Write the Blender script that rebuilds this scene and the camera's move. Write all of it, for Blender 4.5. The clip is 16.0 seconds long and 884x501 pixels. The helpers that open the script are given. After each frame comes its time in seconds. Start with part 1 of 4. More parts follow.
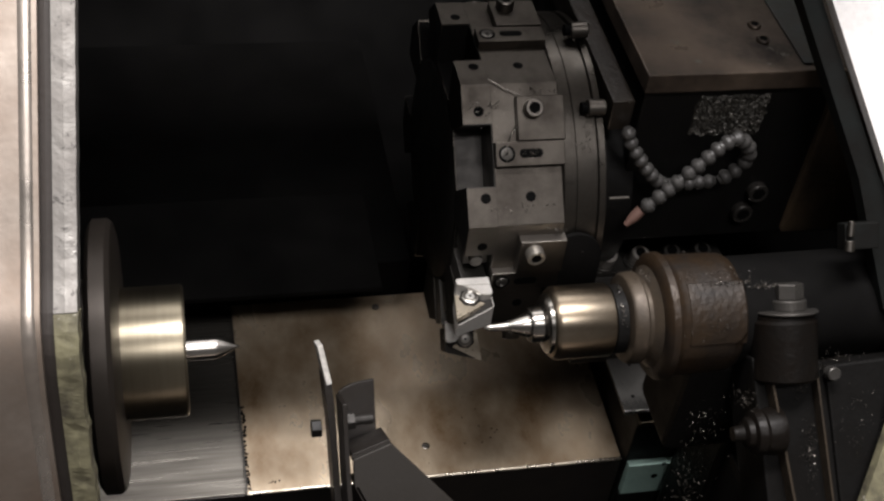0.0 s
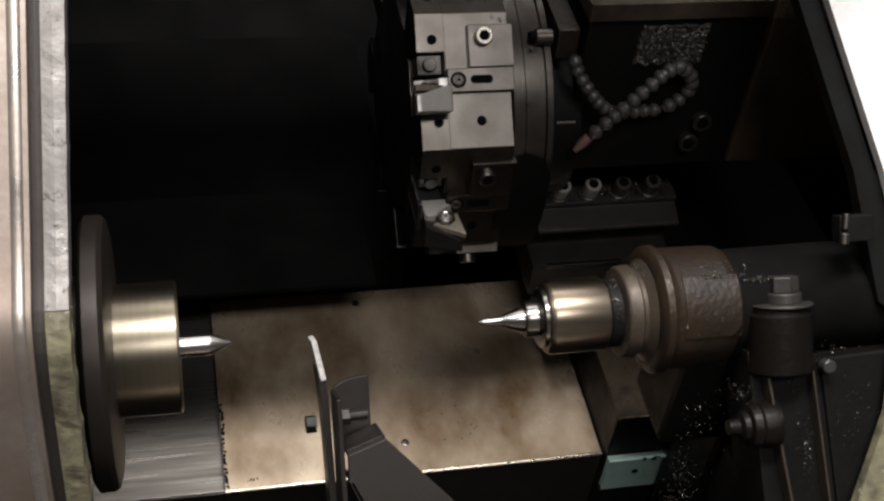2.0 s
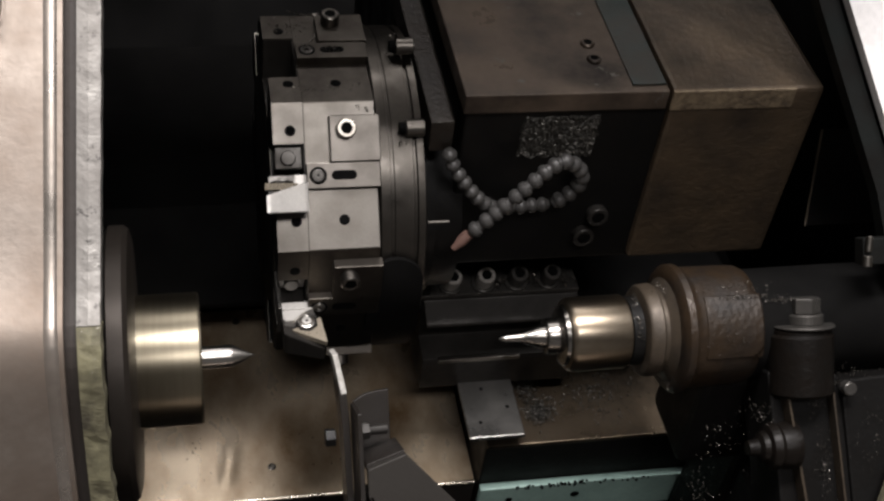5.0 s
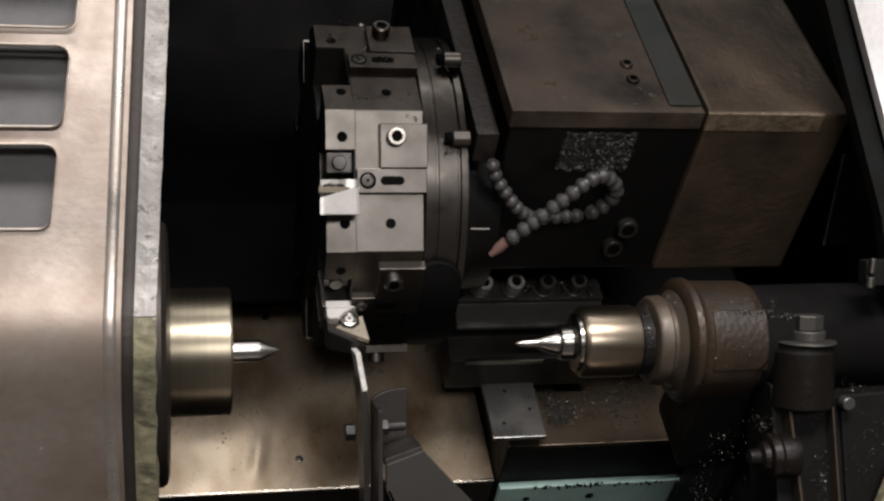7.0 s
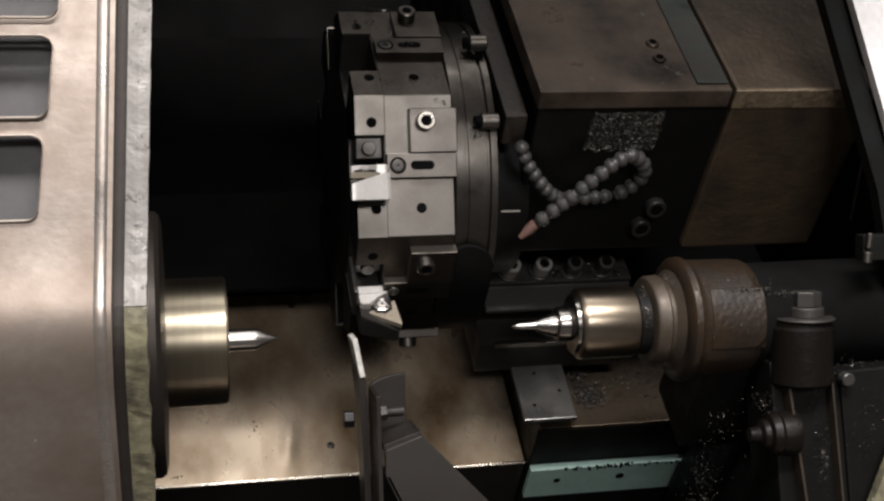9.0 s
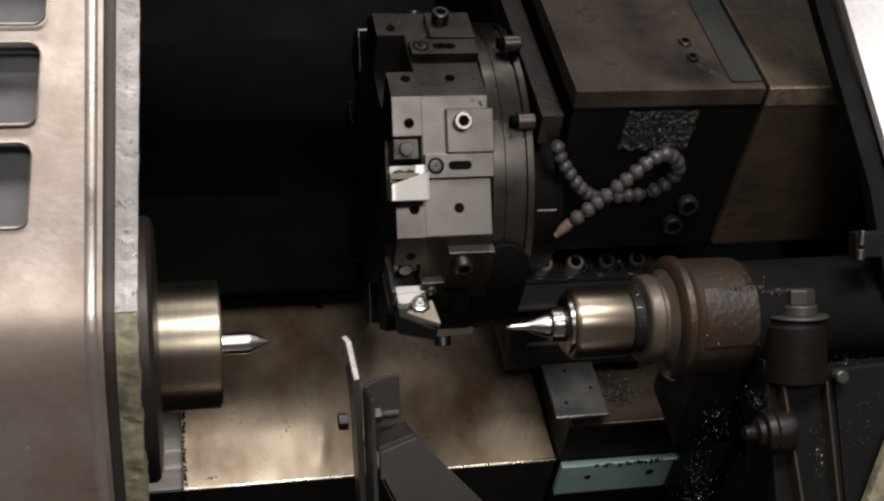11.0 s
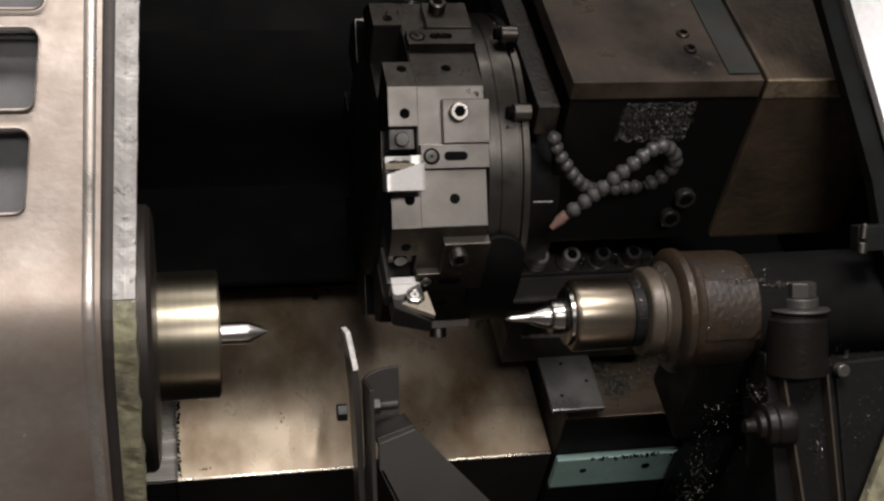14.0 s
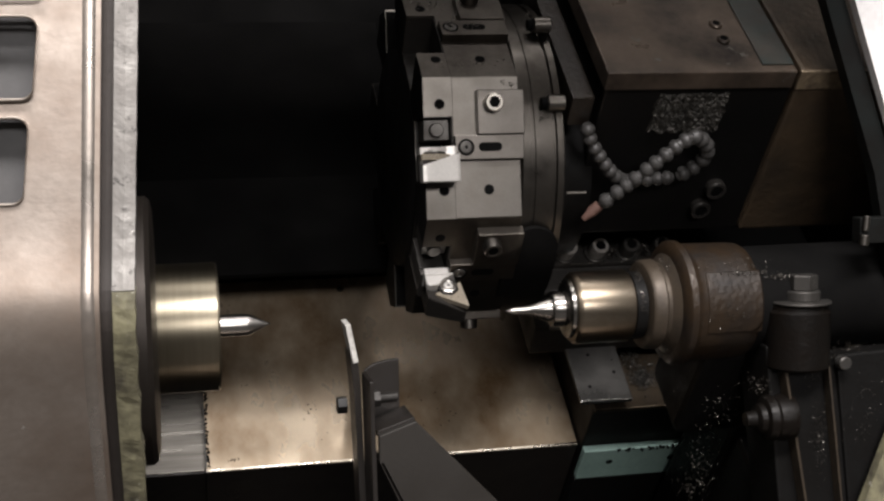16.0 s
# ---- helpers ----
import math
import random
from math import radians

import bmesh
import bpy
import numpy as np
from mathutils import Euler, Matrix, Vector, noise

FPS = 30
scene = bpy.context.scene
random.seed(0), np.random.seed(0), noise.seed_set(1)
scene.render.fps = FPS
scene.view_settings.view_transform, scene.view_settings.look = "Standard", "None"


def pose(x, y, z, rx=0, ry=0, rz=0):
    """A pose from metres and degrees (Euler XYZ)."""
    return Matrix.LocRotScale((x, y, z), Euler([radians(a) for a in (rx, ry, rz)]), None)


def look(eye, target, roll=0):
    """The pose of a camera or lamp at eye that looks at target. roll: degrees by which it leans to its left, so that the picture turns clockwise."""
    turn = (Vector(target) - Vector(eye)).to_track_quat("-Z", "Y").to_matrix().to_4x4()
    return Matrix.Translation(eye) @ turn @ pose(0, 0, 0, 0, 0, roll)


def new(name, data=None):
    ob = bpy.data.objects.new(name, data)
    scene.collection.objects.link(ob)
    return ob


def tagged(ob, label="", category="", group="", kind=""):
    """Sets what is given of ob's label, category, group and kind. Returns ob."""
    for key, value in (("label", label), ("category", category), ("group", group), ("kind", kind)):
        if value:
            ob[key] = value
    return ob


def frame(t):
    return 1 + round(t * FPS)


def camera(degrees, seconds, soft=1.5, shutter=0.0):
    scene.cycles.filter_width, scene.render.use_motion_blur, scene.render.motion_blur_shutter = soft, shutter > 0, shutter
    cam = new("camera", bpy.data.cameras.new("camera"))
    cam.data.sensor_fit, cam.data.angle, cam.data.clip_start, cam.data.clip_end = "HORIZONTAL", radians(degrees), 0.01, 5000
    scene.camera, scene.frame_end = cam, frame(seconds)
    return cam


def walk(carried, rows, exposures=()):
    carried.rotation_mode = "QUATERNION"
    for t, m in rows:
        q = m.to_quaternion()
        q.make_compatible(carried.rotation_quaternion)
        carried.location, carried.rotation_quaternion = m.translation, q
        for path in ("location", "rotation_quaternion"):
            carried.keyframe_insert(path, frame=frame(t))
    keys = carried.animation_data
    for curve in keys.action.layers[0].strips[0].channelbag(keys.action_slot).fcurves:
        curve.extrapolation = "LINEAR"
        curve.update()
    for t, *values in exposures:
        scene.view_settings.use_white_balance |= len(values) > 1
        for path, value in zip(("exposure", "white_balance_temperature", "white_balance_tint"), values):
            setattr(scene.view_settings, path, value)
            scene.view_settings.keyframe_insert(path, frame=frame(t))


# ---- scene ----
cam = camera(38.2, 16.0, soft=2.4)
PATH = [
    (0.0, -0.1944, -0.8397, 1.1348, 84.662, 2.378, -11.592),
    (0.5, -0.1970, -0.8398, 1.1347, 84.703, 2.404, -11.806),
    (1.0, -0.1946, -0.8381, 1.1361, 84.437, 2.456, -11.801),
    (1.5, -0.1938, -0.8384, 1.1341, 84.508, 2.632, -11.801),
    (2.0, -0.1929, -0.8371, 1.1348, 84.394, 2.684, -11.831),
    (2.5, -0.1908, -0.8357, 1.1347, 84.236, 2.999, -11.934),
    (3.0, -0.1938, -0.8327, 1.1432, 83.607, 2.723, -12.188),
    (5.5, -0.2151, -0.8345, 1.1441, 84.865, 0.999, -10.776),
    (6.0, -0.2336, -0.8481, 1.1594, 85.052, 0.002, -8.252),
    (6.5, -0.2149, -0.8428, 1.1502, 84.030, 0.919, -12.297),
    (7.0, -0.2373, -0.8633, 1.1487, 84.701, -0.508, -12.042),
    (7.5, -0.2340, -0.8631, 1.1500, 84.300, 0.364, -12.122),
    (8.0, -0.2270, -0.8578, 1.1481, 83.877, 0.881, -12.169),
    (8.5, -0.2286, -0.8594, 1.1467, 83.946, 0.799, -12.066),
    (9.0, -0.2297, -0.8623, 1.1458, 84.168, 0.798, -11.931),
    (11.5, -0.2235, -0.8619, 1.1481, 84.068, 1.485, -12.057),
    (12.0, -0.2193, -0.8608, 1.1481, 84.052, 1.554, -11.934),
    (12.5, -0.2207, -0.8620, 1.1460, 84.050, 1.400, -11.886),
    (13.0, -0.2253, -0.8593, 1.1459, 83.931, 1.029, -12.069),
    (13.5, -0.2260, -0.8590, 1.1458, 83.843, 0.939, -12.073),
    (14.0, -0.2254, -0.8592, 1.1447, 83.860, 1.007, -12.030),
    (14.5, -0.2231, -0.8628, 1.1419, 84.108, 1.172, -11.867),
    (15.0, -0.2236, -0.8592, 1.1425, 83.813, 1.026, -12.008),
    (15.5, -0.2258, -0.8557, 1.1432, 83.496, 0.993, -12.085),
    (16.0, -0.2260, -0.8554, 1.1429, 83.594, 0.989, -12.099),
]
walk(cam, [(r[0], pose(*r[1:])) for r in PATH], [(0.0, 0.15), (3.0, 0.17), (5.0, 0.14), (5.5, 0.10), (6.0, 0.32), (7.0, 0.19), (9.0, 0.18), (16.0, 0.17)])

# ---- light: workshop tubes on the ceiling behind and above the machine's opening ----
world = bpy.data.worlds.new("workshop")
scene.world = world
world.use_nodes = True
world.node_tree.nodes["Background"].inputs[0].default_value = (0.9, 0.95, 1.0, 1)
world.node_tree.nodes["Background"].inputs[1].default_value = 0.02
scene.view_settings.exposure = 0.0
LAMPS = [((0.30, -0.28, 3.3), (0.30, -0.28, 1.0), 1.9, 0.7, 13.0),
         ((-0.10, -5.5, 2.60), (0.0, 0.0, 1.05), 2.2, 0.5, 100.0),
         ((-0.15, -1.72, 2.95), (-0.25, -0.2, 0.95), 1.7, 0.4, 112.0)]
for at, to, lx, ly, watts in LAMPS:
    data = bpy.data.lights.new("tube_light", "AREA")
    data.shape, data.size, data.size_y = "RECTANGLE", lx, ly
    data.energy, data.color = watts, (1.0, 0.957, 0.95)
    lamp = new("tube_light", data)
    lamp.matrix_world = look(at, to)


# ---- materials ----
def material(name, base, rough=0.5, metal=0.0, tint=None, scale=30.0, amount=0.5, bump=0.15, grain=400.0,
             stretch=(1, 1, 1), rough_var=0.15, coat=0.0, fleck=None, fleck_at=0.62, spec=0.5, aniso=0.0):
    """Two scales of stain, fine grain and relief on one colour; tint is the stain's colour."""
    m = bpy.data.materials.new(name)
    m.use_nodes = True
    nt = m.node_tree
    bsdf = nt.nodes["Principled BSDF"]
    link = nt.links.new
    co = nt.nodes.new("ShaderNodeTexCoord")
    mp = nt.nodes.new("ShaderNodeMapping")
    mp.inputs["Scale"].default_value = stretch
    link(co.outputs["Object"], mp.inputs["Vector"])

    def cloud(size, detail, roughness=0.6):
        n = nt.nodes.new("ShaderNodeTexNoise")
        n.inputs["Scale"].default_value, n.inputs["Detail"].default_value = size, detail
        n.inputs["Roughness"].default_value = roughness
        link(mp.outputs["Vector"], n.inputs["Vector"])
        return n.outputs["Fac"]

    def ramp(fac, lo, hi, a, b):
        r = nt.nodes.new("ShaderNodeMapRange")
        r.inputs["From Min"].default_value, r.inputs["From Max"].default_value = lo, hi
        r.inputs["To Min"].default_value, r.inputs["To Max"].default_value = a, b
        link(fac, r.inputs["Value"])
        return r.outputs["Result"]

    def mix(fac, a, b):
        x = nt.nodes.new("ShaderNodeMix")
        x.data_type = "RGBA"
        link(fac, x.inputs[0])
        for socket, v in ((x.inputs[6], a), (x.inputs[7], b)):
            if isinstance(v, tuple):
                socket.default_value = (*v, 1)
            else:
                link(v, socket)
        return x.outputs[2]

    big, fine = cloud(scale, 5), cloud(grain, 3)
    tint = tint or tuple(c * 0.55 for c in base)
    colour = mix(ramp(big, 0.38, 0.68, 0.0, amount), base, tint)
    colour = mix(ramp(fine, 0.35, 0.75, 0.0, 0.35), colour, tuple(c * 0.6 for c in base))
    if fleck:
        colour = mix(ramp(cloud(scale * 2.3, 7, 0.75), fleck_at, fleck_at + 0.03, 0.0, 1.0), colour, fleck)
    link(colour, bsdf.inputs["Base Color"])
    link(ramp(big, 0.3, 0.7, max(rough - rough_var, 0.05), min(rough + rough_var, 1.0)), bsdf.inputs["Roughness"])
    bsdf.inputs["Metallic"].default_value = metal
    bsdf.inputs["Specular IOR Level"].default_value = spec
    if aniso:
        tan = nt.nodes.new("ShaderNodeTangent")
        tan.direction_type, tan.axis = "RADIAL", "X"
        link(tan.outputs["Tangent"], bsdf.inputs["Tangent"])
        bsdf.inputs["Anisotropic"].default_value = aniso
        bsdf.inputs["Anisotropic Rotation"].default_value = 0.25
    bsdf.inputs["Coat Weight"].default_value = coat
    bsdf.inputs["Coat Roughness"].default_value = 0.25
    b = nt.nodes.new("ShaderNodeBump")
    b.inputs["Strength"].default_value, b.inputs["Distance"].default_value = bump, 0.001
    link(fine, b.inputs["Height"])
    link(b.outputs["Normal"], bsdf.inputs["Normal"])
    return m


STEEL_GROUND = material("ground_steel", (0.16, 0.148, 0.133), 0.37, 1.0, (0.12, 0.108, 0.095), 45, 0.6, 0.05, 900, rough_var=0.05)
# oil stain of station 2, and shade put into the other stations' colour
STAINED_SHADED_STEEL = material("stained_shaded_steel", (0.095, 0.085, 0.074), 0.40, 1.0, (0.035, 0.03, 0.026), 34, 0.85, 0.10, 700, rough_var=0.08)
# dark steel for oil and painted shade in slots and on the lower tool
SHADE_STEEL = material("oil_and_shade_steel", (0.03, 0.027, 0.024), 0.5, 0.5, (0.012, 0.011, 0.01), 60, 0.7, 0.2, 500)
BLACK_CAST = material("black_oily_casting", (0.007, 0.0055, 0.0045), 0.42, 0.1, (0.004, 0.0035, 0.003), 60, 0.8, 0.4, 260, spec=0.14)
CLAMP_STEEL = material("clamp_steel", (0.145, 0.133, 0.12), 0.37, 1.0, (0.10, 0.09, 0.08), 60, 0.6, 0.06, 900, rough_var=0.05)
SCREW_DULL = material("dull_screw_steel", (0.30, 0.28, 0.255), 0.55, 0.2, (0.06, 0.055, 0.05), 90, 0.6, 0.1, 600)
SCREW_STEEL = material("bright_screw_steel", (0.46, 0.43, 0.385), 0.35, 0.9, (0.3, 0.27, 0.23), 90, 0.5, 0.05, 900)
DISC_STEEL = material("oiled_disc_steel", (0.12, 0.11, 0.098), 0.36, 1.0, (0.04, 0.035, 0.03), 30, 0.9, 0.06, 600)
STEEL_FLANGE = material("spinning_flange_steel", (0.045, 0.037, 0.031), 0.42, 0.6, (0.03, 0.026, 0.022), 8, 0.4, 0.0, 200, rough_var=0.04)
STEEL_DARK = material("oiled_dark_steel", (0.10, 0.095, 0.088), 0.38, 0.7, (0.035, 0.03, 0.026), 40, 0.7, 0.1, 500)
STEEL_BRIGHT = material("polished_steel", (0.52, 0.50, 0.47), 0.30, 1.0, (0.5, 0.47, 0.43), 30, 0.4, 0.0, 900, (1, 0.2, 0.2), 0.05, aniso=0.5)
STEEL_TURNED = material("turned_steel", (0.42, 0.37, 0.28), 0.42, 1.0, (0.36, 0.31, 0.22), 12, 0.5, 0.0, 300, (1, 0.05, 0.05), 0.04, aniso=0.75)
QUILL = material("worn_quill_steel", (0.40, 0.34, 0.265), 0.34, 1.0, (0.25, 0.19, 0.125), 38, 0.7, 0.04, 500, (0.5, 1, 1), 0.03, aniso=0.6)
CENTRE_STEEL = material("oily_centre_steel", (0.36, 0.345, 0.32), 0.24, 1.0, (0.25, 0.23, 0.21), 50, 0.6, 0.02, 900, rough_var=0.05, aniso=0.4)
CAST_BROWN = material("oily_brown_casting", (0.032, 0.0205, 0.012), 0.42, 0.3, (0.008, 0.006, 0.005), 34, 1.0, 0.5, 260)
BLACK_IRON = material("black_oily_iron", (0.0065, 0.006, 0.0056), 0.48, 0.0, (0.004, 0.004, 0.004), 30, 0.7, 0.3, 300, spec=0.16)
BLOCK_DARK = material("oily_block_steel", (0.032, 0.0295, 0.027), 0.44, 0.35, (0.010, 0.009, 0.008), 40, 0.8, 0.1, 400, spec=0.2)
CAST_DARK = material("dark_oily_casting", (0.022, 0.017, 0.013), 0.4, 0.3, (0.012, 0.010, 0.008), 45, 0.8, 0.5, 260)
CAST_MID = material("worn_oily_casting", (0.085, 0.066, 0.048), 0.42, 0.5, (0.03, 0.024, 0.019), 50, 0.8, 0.25, 300)
FLANGE_DARK = material("dark_grey_flange_paint", (0.006, 0.0055, 0.005), 0.55, 0.0, (0.005, 0.008, 0.0075), 25, 0.7, 0.2, 250, spec=0.15)
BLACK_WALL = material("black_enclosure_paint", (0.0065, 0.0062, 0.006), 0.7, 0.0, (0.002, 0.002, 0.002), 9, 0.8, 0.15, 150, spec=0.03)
COVER = material("stained_way_cover", (0.58, 0.475, 0.35), 0.30, 0.5, (0.19, 0.115, 0.055), 12, 1.0, 0.03, 300, (1.3, 0.8, 1), 0.07)
COVER_EDGE = material("bright_worn_edge", (0.52, 0.47, 0.40), 0.3, 1.0, (0.4, 0.34, 0.25), 60, 0.6, 0.05, 400)
SADDLE_TOP = material("oily_saddle_sheet", (0.15, 0.115, 0.08), 0.36, 0.9, (0.018, 0.015, 0.012), 22, 1.0, 0.1, 300)
PLATE_DARK = material("oily_plate_steel", (0.20, 0.195, 0.185), 0.34, 0.9, (0.12, 0.11, 0.1), 20, 0.6, 0.05, 300)
CAST_WORN = material("worn_brown_casting", (0.20, 0.165, 0.125), 0.42, 0.7, (0.07, 0.055, 0.042), 50, 0.8, 0.25, 300)
BRACKET_GREY = material("grey_brown_arm_steel", (0.036, 0.032, 0.028), 0.45, 0.4, (0.022, 0.019, 0.016), 22, 0.6, 0.1, 300)
BOX_GRIT = material("pitted_rust_lip", (0.24, 0.185, 0.12), 0.5, 0.4, (0.07, 0.05, 0.035), 130, 0.9, 0.8, 300)
CRUST = material("oily_chip_crust", (0.07, 0.065, 0.057), 0.36, 0.6, (0.02, 0.02, 0.018), 220, 0.8, 0.6, 700)
COVER_STREAK = material("streaked_way_cover", (0.24, 0.225, 0.20), 0.36, 0.8, (0.13, 0.12, 0.105), 30, 0.8, 0.05, 500, (0.3, 8, 1))
DOOR = material("worn_door_steel", (0.36, 0.308, 0.265), 0.41, 0.68, (0.23, 0.178, 0.14), 16, 1.0, 0.08, 260, rough_var=0.09, fleck=(0.72, 0.68, 0.64), fleck_at=0.685)
DOOR_EDGE = material("highlit_worn_edge", (0.52, 0.47, 0.42), 0.32, 0.85, (0.34, 0.28, 0.235), 22, 0.8, 0.06, 350)
DOOR_RIM = material("scuffed_rim_zinc", (0.31, 0.295, 0.275), 0.45, 0.5, (0.20, 0.185, 0.17), 60, 0.9, 0.25, 300, fleck=(0.10, 0.093, 0.088), fleck_at=0.60)
RIM_PAINT = material("peeling_yellow_green_paint", (0.21, 0.195, 0.12), 0.6, 0.0, (0.05, 0.043, 0.03), 70, 1.0, 0.5, 200, fleck=(0.40, 0.38, 0.32), fleck_at=0.63)
RUBBER = material("black_rubber_seal", (0.035, 0.028, 0.024), 0.6, 0.0, None, 30, 0.5, 0.2, 300)
GLASS_GREY = material("scratched_grey_window", (0.10, 0.098, 0.098), 0.5, 0.0, (0.075, 0.072, 0.072), 15, 0.6, 0.03, 200, spec=0.2)
TEAL = material("chipped_teal_paint", (0.27, 0.385, 0.345), 0.45, 0.0, (0.19, 0.285, 0.255), 40, 0.7, 0.2, 250, fleck=(0.03, 0.03, 0.028), fleck_at=0.68)
TEAL_DARK = material("oily_teal_paint", (0.032, 0.041, 0.037), 0.4, 0.2, (0.05, 0.038, 0.03), 30, 0.9, 0.2, 250)
BOX_BROWN = material("oil_stained_box_steel", (0.135, 0.102, 0.077), 0.36, 0.5, (0.014, 0.010, 0.008), 15, 1.0, 0.12, 260, fleck=(0.12, 0.115, 0.10), fleck_at=0.62)
BOX_RUST = material("rusty_box_casting", (0.090, 0.063, 0.039), 0.5, 0.3, (0.022, 0.016, 0.011), 18, 0.9, 0.7, 180)
WHITE_PAINT = material("chipped_white_paint", (0.82, 0.80, 0.79), 0.5, 0.0, (0.70, 0.67, 0.66), 25, 0.5, 0.1, 200, fleck=(0.5, 0.45, 0.45), fleck_at=0.68)
WHITE_EDGE = material("scuffed_white_edge", (0.60, 0.58, 0.54), 0.5, 0.1, (0.22, 0.2, 0.18), 160, 0.8, 0.2, 400)
HOSE = material("grey_hose_plastic", (0.052, 0.050, 0.048), 0.45, 0.0, (0.03, 0.028, 0.026), 60, 0.7, 0.1, 300)
NOZZLE = material("orange_nozzle_plastic", (0.15, 0.085, 0.068), 0.5, 0.0, None, 60, 0.5, 0.1, 300)
BRACKET = material("brown_black_bracket_steel", (0.026, 0.022, 0.019), 0.42, 0.4, (0.012, 0.010, 0.009), 25, 0.7, 0.15, 300)
CARBIDE = material("gold_coated_carbide", (0.48, 0.42, 0.33), 0.35, 0.7, (0.24, 0.21, 0.17), 200, 0.6, 0.05, 600)
TOOL_STEEL = material("bright_toolholder_steel", (0.60, 0.58, 0.55), 0.40, 0.5, (0.45, 0.43, 0.4), 60, 0.5, 0.05, 600)
# black for the painted shade inside holes, and for oily crumbs
HOLE = material("hole_shade_and_dirt_black", (0.003, 0.003, 0.003), 0.6, 0.0, None, 60, 0.3, 0.1, 300, spec=0.03)
SWARF = material("steel_swarf", (0.13, 0.12, 0.108), 0.3, 0.8, (0.07, 0.06, 0.048), 300, 0.8, 0.2, 900)
CONCRETE = material("workshop_concrete", (0.07, 0.066, 0.062), 0.8, 0.0, None, 3, 0.6, 0.3, 60)
PLASTER = material("workshop_plaster", (0.32, 0.31, 0.29), 0.9, 0.0, None, 2, 0.4, 0.2, 60)

# ---- building in the lathe's own axes: x along the spindle, s up the slanted bed, n square to the bed ----
SLANT = 40.0
MACHINE = pose(0, 0, 1.0, SLANT, 0, 0)
ORIGIN = {}


def thing(name, at, label, category, group="", matrix=None):
    ob = new(name)
    ob.empty_display_size = 0.02
    ORIGIN[ob.name] = Vector(at)
    ob.matrix_world = (MACHINE if matrix is None else matrix) @ Matrix.Translation(at)
    return tagged(ob, label, category, group)


def part(name, bm, mat, parent, label="", smooth=False):
    o = ORIGIN[parent.name]
    bmesh.ops.translate(bm, verts=bm.verts, vec=-o)
    bmesh.ops.recalc_face_normals(bm, faces=bm.faces)
    me = bpy.data.meshes.new(name)
    bm.to_mesh(me)
    bm.free()
    if smooth:
        me.shade_smooth()
        me.set_sharp_from_angle(angle=radians(35))
    me.materials.append(mat)
    ob = new(name, me)
    ob.parent = parent
    ORIGIN[ob.name] = o
    return tagged(ob, label)


def structure(name, bm, mat, label, matrix=None, smooth=False):
    me = bpy.data.meshes.new(name)
    bmesh.ops.recalc_face_normals(bm, faces=bm.faces)
    bm.to_mesh(me)
    bm.free()
    if smooth:
        me.shade_smooth()
        me.set_sharp_from_angle(angle=radians(35))
    me.materials.append(mat)
    ob = new(name, me)
    ob.matrix_world = Matrix() if matrix is None else matrix
    ORIGIN[ob.name] = Vector((0, 0, 0))
    return tagged(ob, label, "", "", "structure")


def box(a, b, bevel=0.0008, bm=None):
    """A box between two corners with softened edges."""
    own = bmesh.new()
    bmesh.ops.create_cube(own, size=1)
    a, b = Vector(a), Vector(b)
    for v in own.verts:
        v.co = Vector([(a[i] + b[i]) / 2 + v.co[i] * (b[i] - a[i]) for i in range(3)])
    if bevel:
        bmesh.ops.bevel(own, geom=own.edges[:], offset=bevel, segments=2, affect="EDGES", profile=0.6)
    return merge(bm, own)


def merge(bm, own):
    if bm is None:
        return own
    me = bpy.data.meshes.new("tmp")
    own.to_mesh(me)
    own.free()
    bm.from_mesh(me)
    bpy.data.meshes.remove(me)
    return bm


def prism(outline, x0, x1, bevel=0.0008, bm=None):
    """An outline in (s, n) drawn out along x."""
    own = bmesh.new()
    ring = [own.verts.new((x0, s, n)) for s, n in outline]
    own.faces.new(ring)
    made = bmesh.ops.extrude_face_region(own, geom=own.faces[:])
    bmesh.ops.translate(own, verts=[v for v in made["geom"] if isinstance(v, bmesh.types.BMVert)], vec=(x1 - x0, 0, 0))
    bmesh.ops.recalc_face_normals(own, faces=own.faces)
    if bevel:
        bmesh.ops.bevel(own, geom=own.edges[:], offset=bevel, segments=2, affect="EDGES", profile=0.6)
    return merge(bm, own)


def turn(profile, centre=(0, 0), seg=72, bm=None):
    """A turned body on an axis along x: rows of (x, radius)."""
    own = bmesh.new()
    rings = []
    for x, r in profile:
        if r < 1e-6:
            rings.append([own.verts.new((x, *centre))])
        else:
            rings.append([own.verts.new((x, centre[0] + r * math.cos(2 * math.pi * k / seg), centre[1] + r * math.sin(2 * math.pi * k / seg))) for k in range(seg)])
    for a, b in zip(rings, rings[1:]):
        for k in range(seg):
            j = (k + 1) % seg
            f = [a[k % len(a)], a[j % len(a)], b[j % len(b)], b[k % len(b)]]
            f = list(dict.fromkeys(f))
            if len(f) > 2:
                own.faces.new(f)
    for ring in (rings[0], rings[-1]):
        if len(ring) > 1:
            own.faces.new(ring)
    return merge(bm, own)


def aim(at, way):
    """A matrix whose x axis points along way, at a place."""
    way = Vector(way).normalized()
    return Matrix.Translation(at) @ way.to_track_quat("X", "Z").to_matrix().to_4x4()


def rod(a, b, r, seg=20, bm=None, bevel=0.0):
    a, b = Vector(a), Vector(b)
    d = (b - a).length
    own = turn([(0, r - bevel), (bevel, r), (d - bevel, r), (d, r - bevel)] if bevel else [(0, r), (d, r)], seg=seg)
    bmesh.ops.transform(own, matrix=aim(a, b - a), verts=own.verts)
    return merge(bm, own)


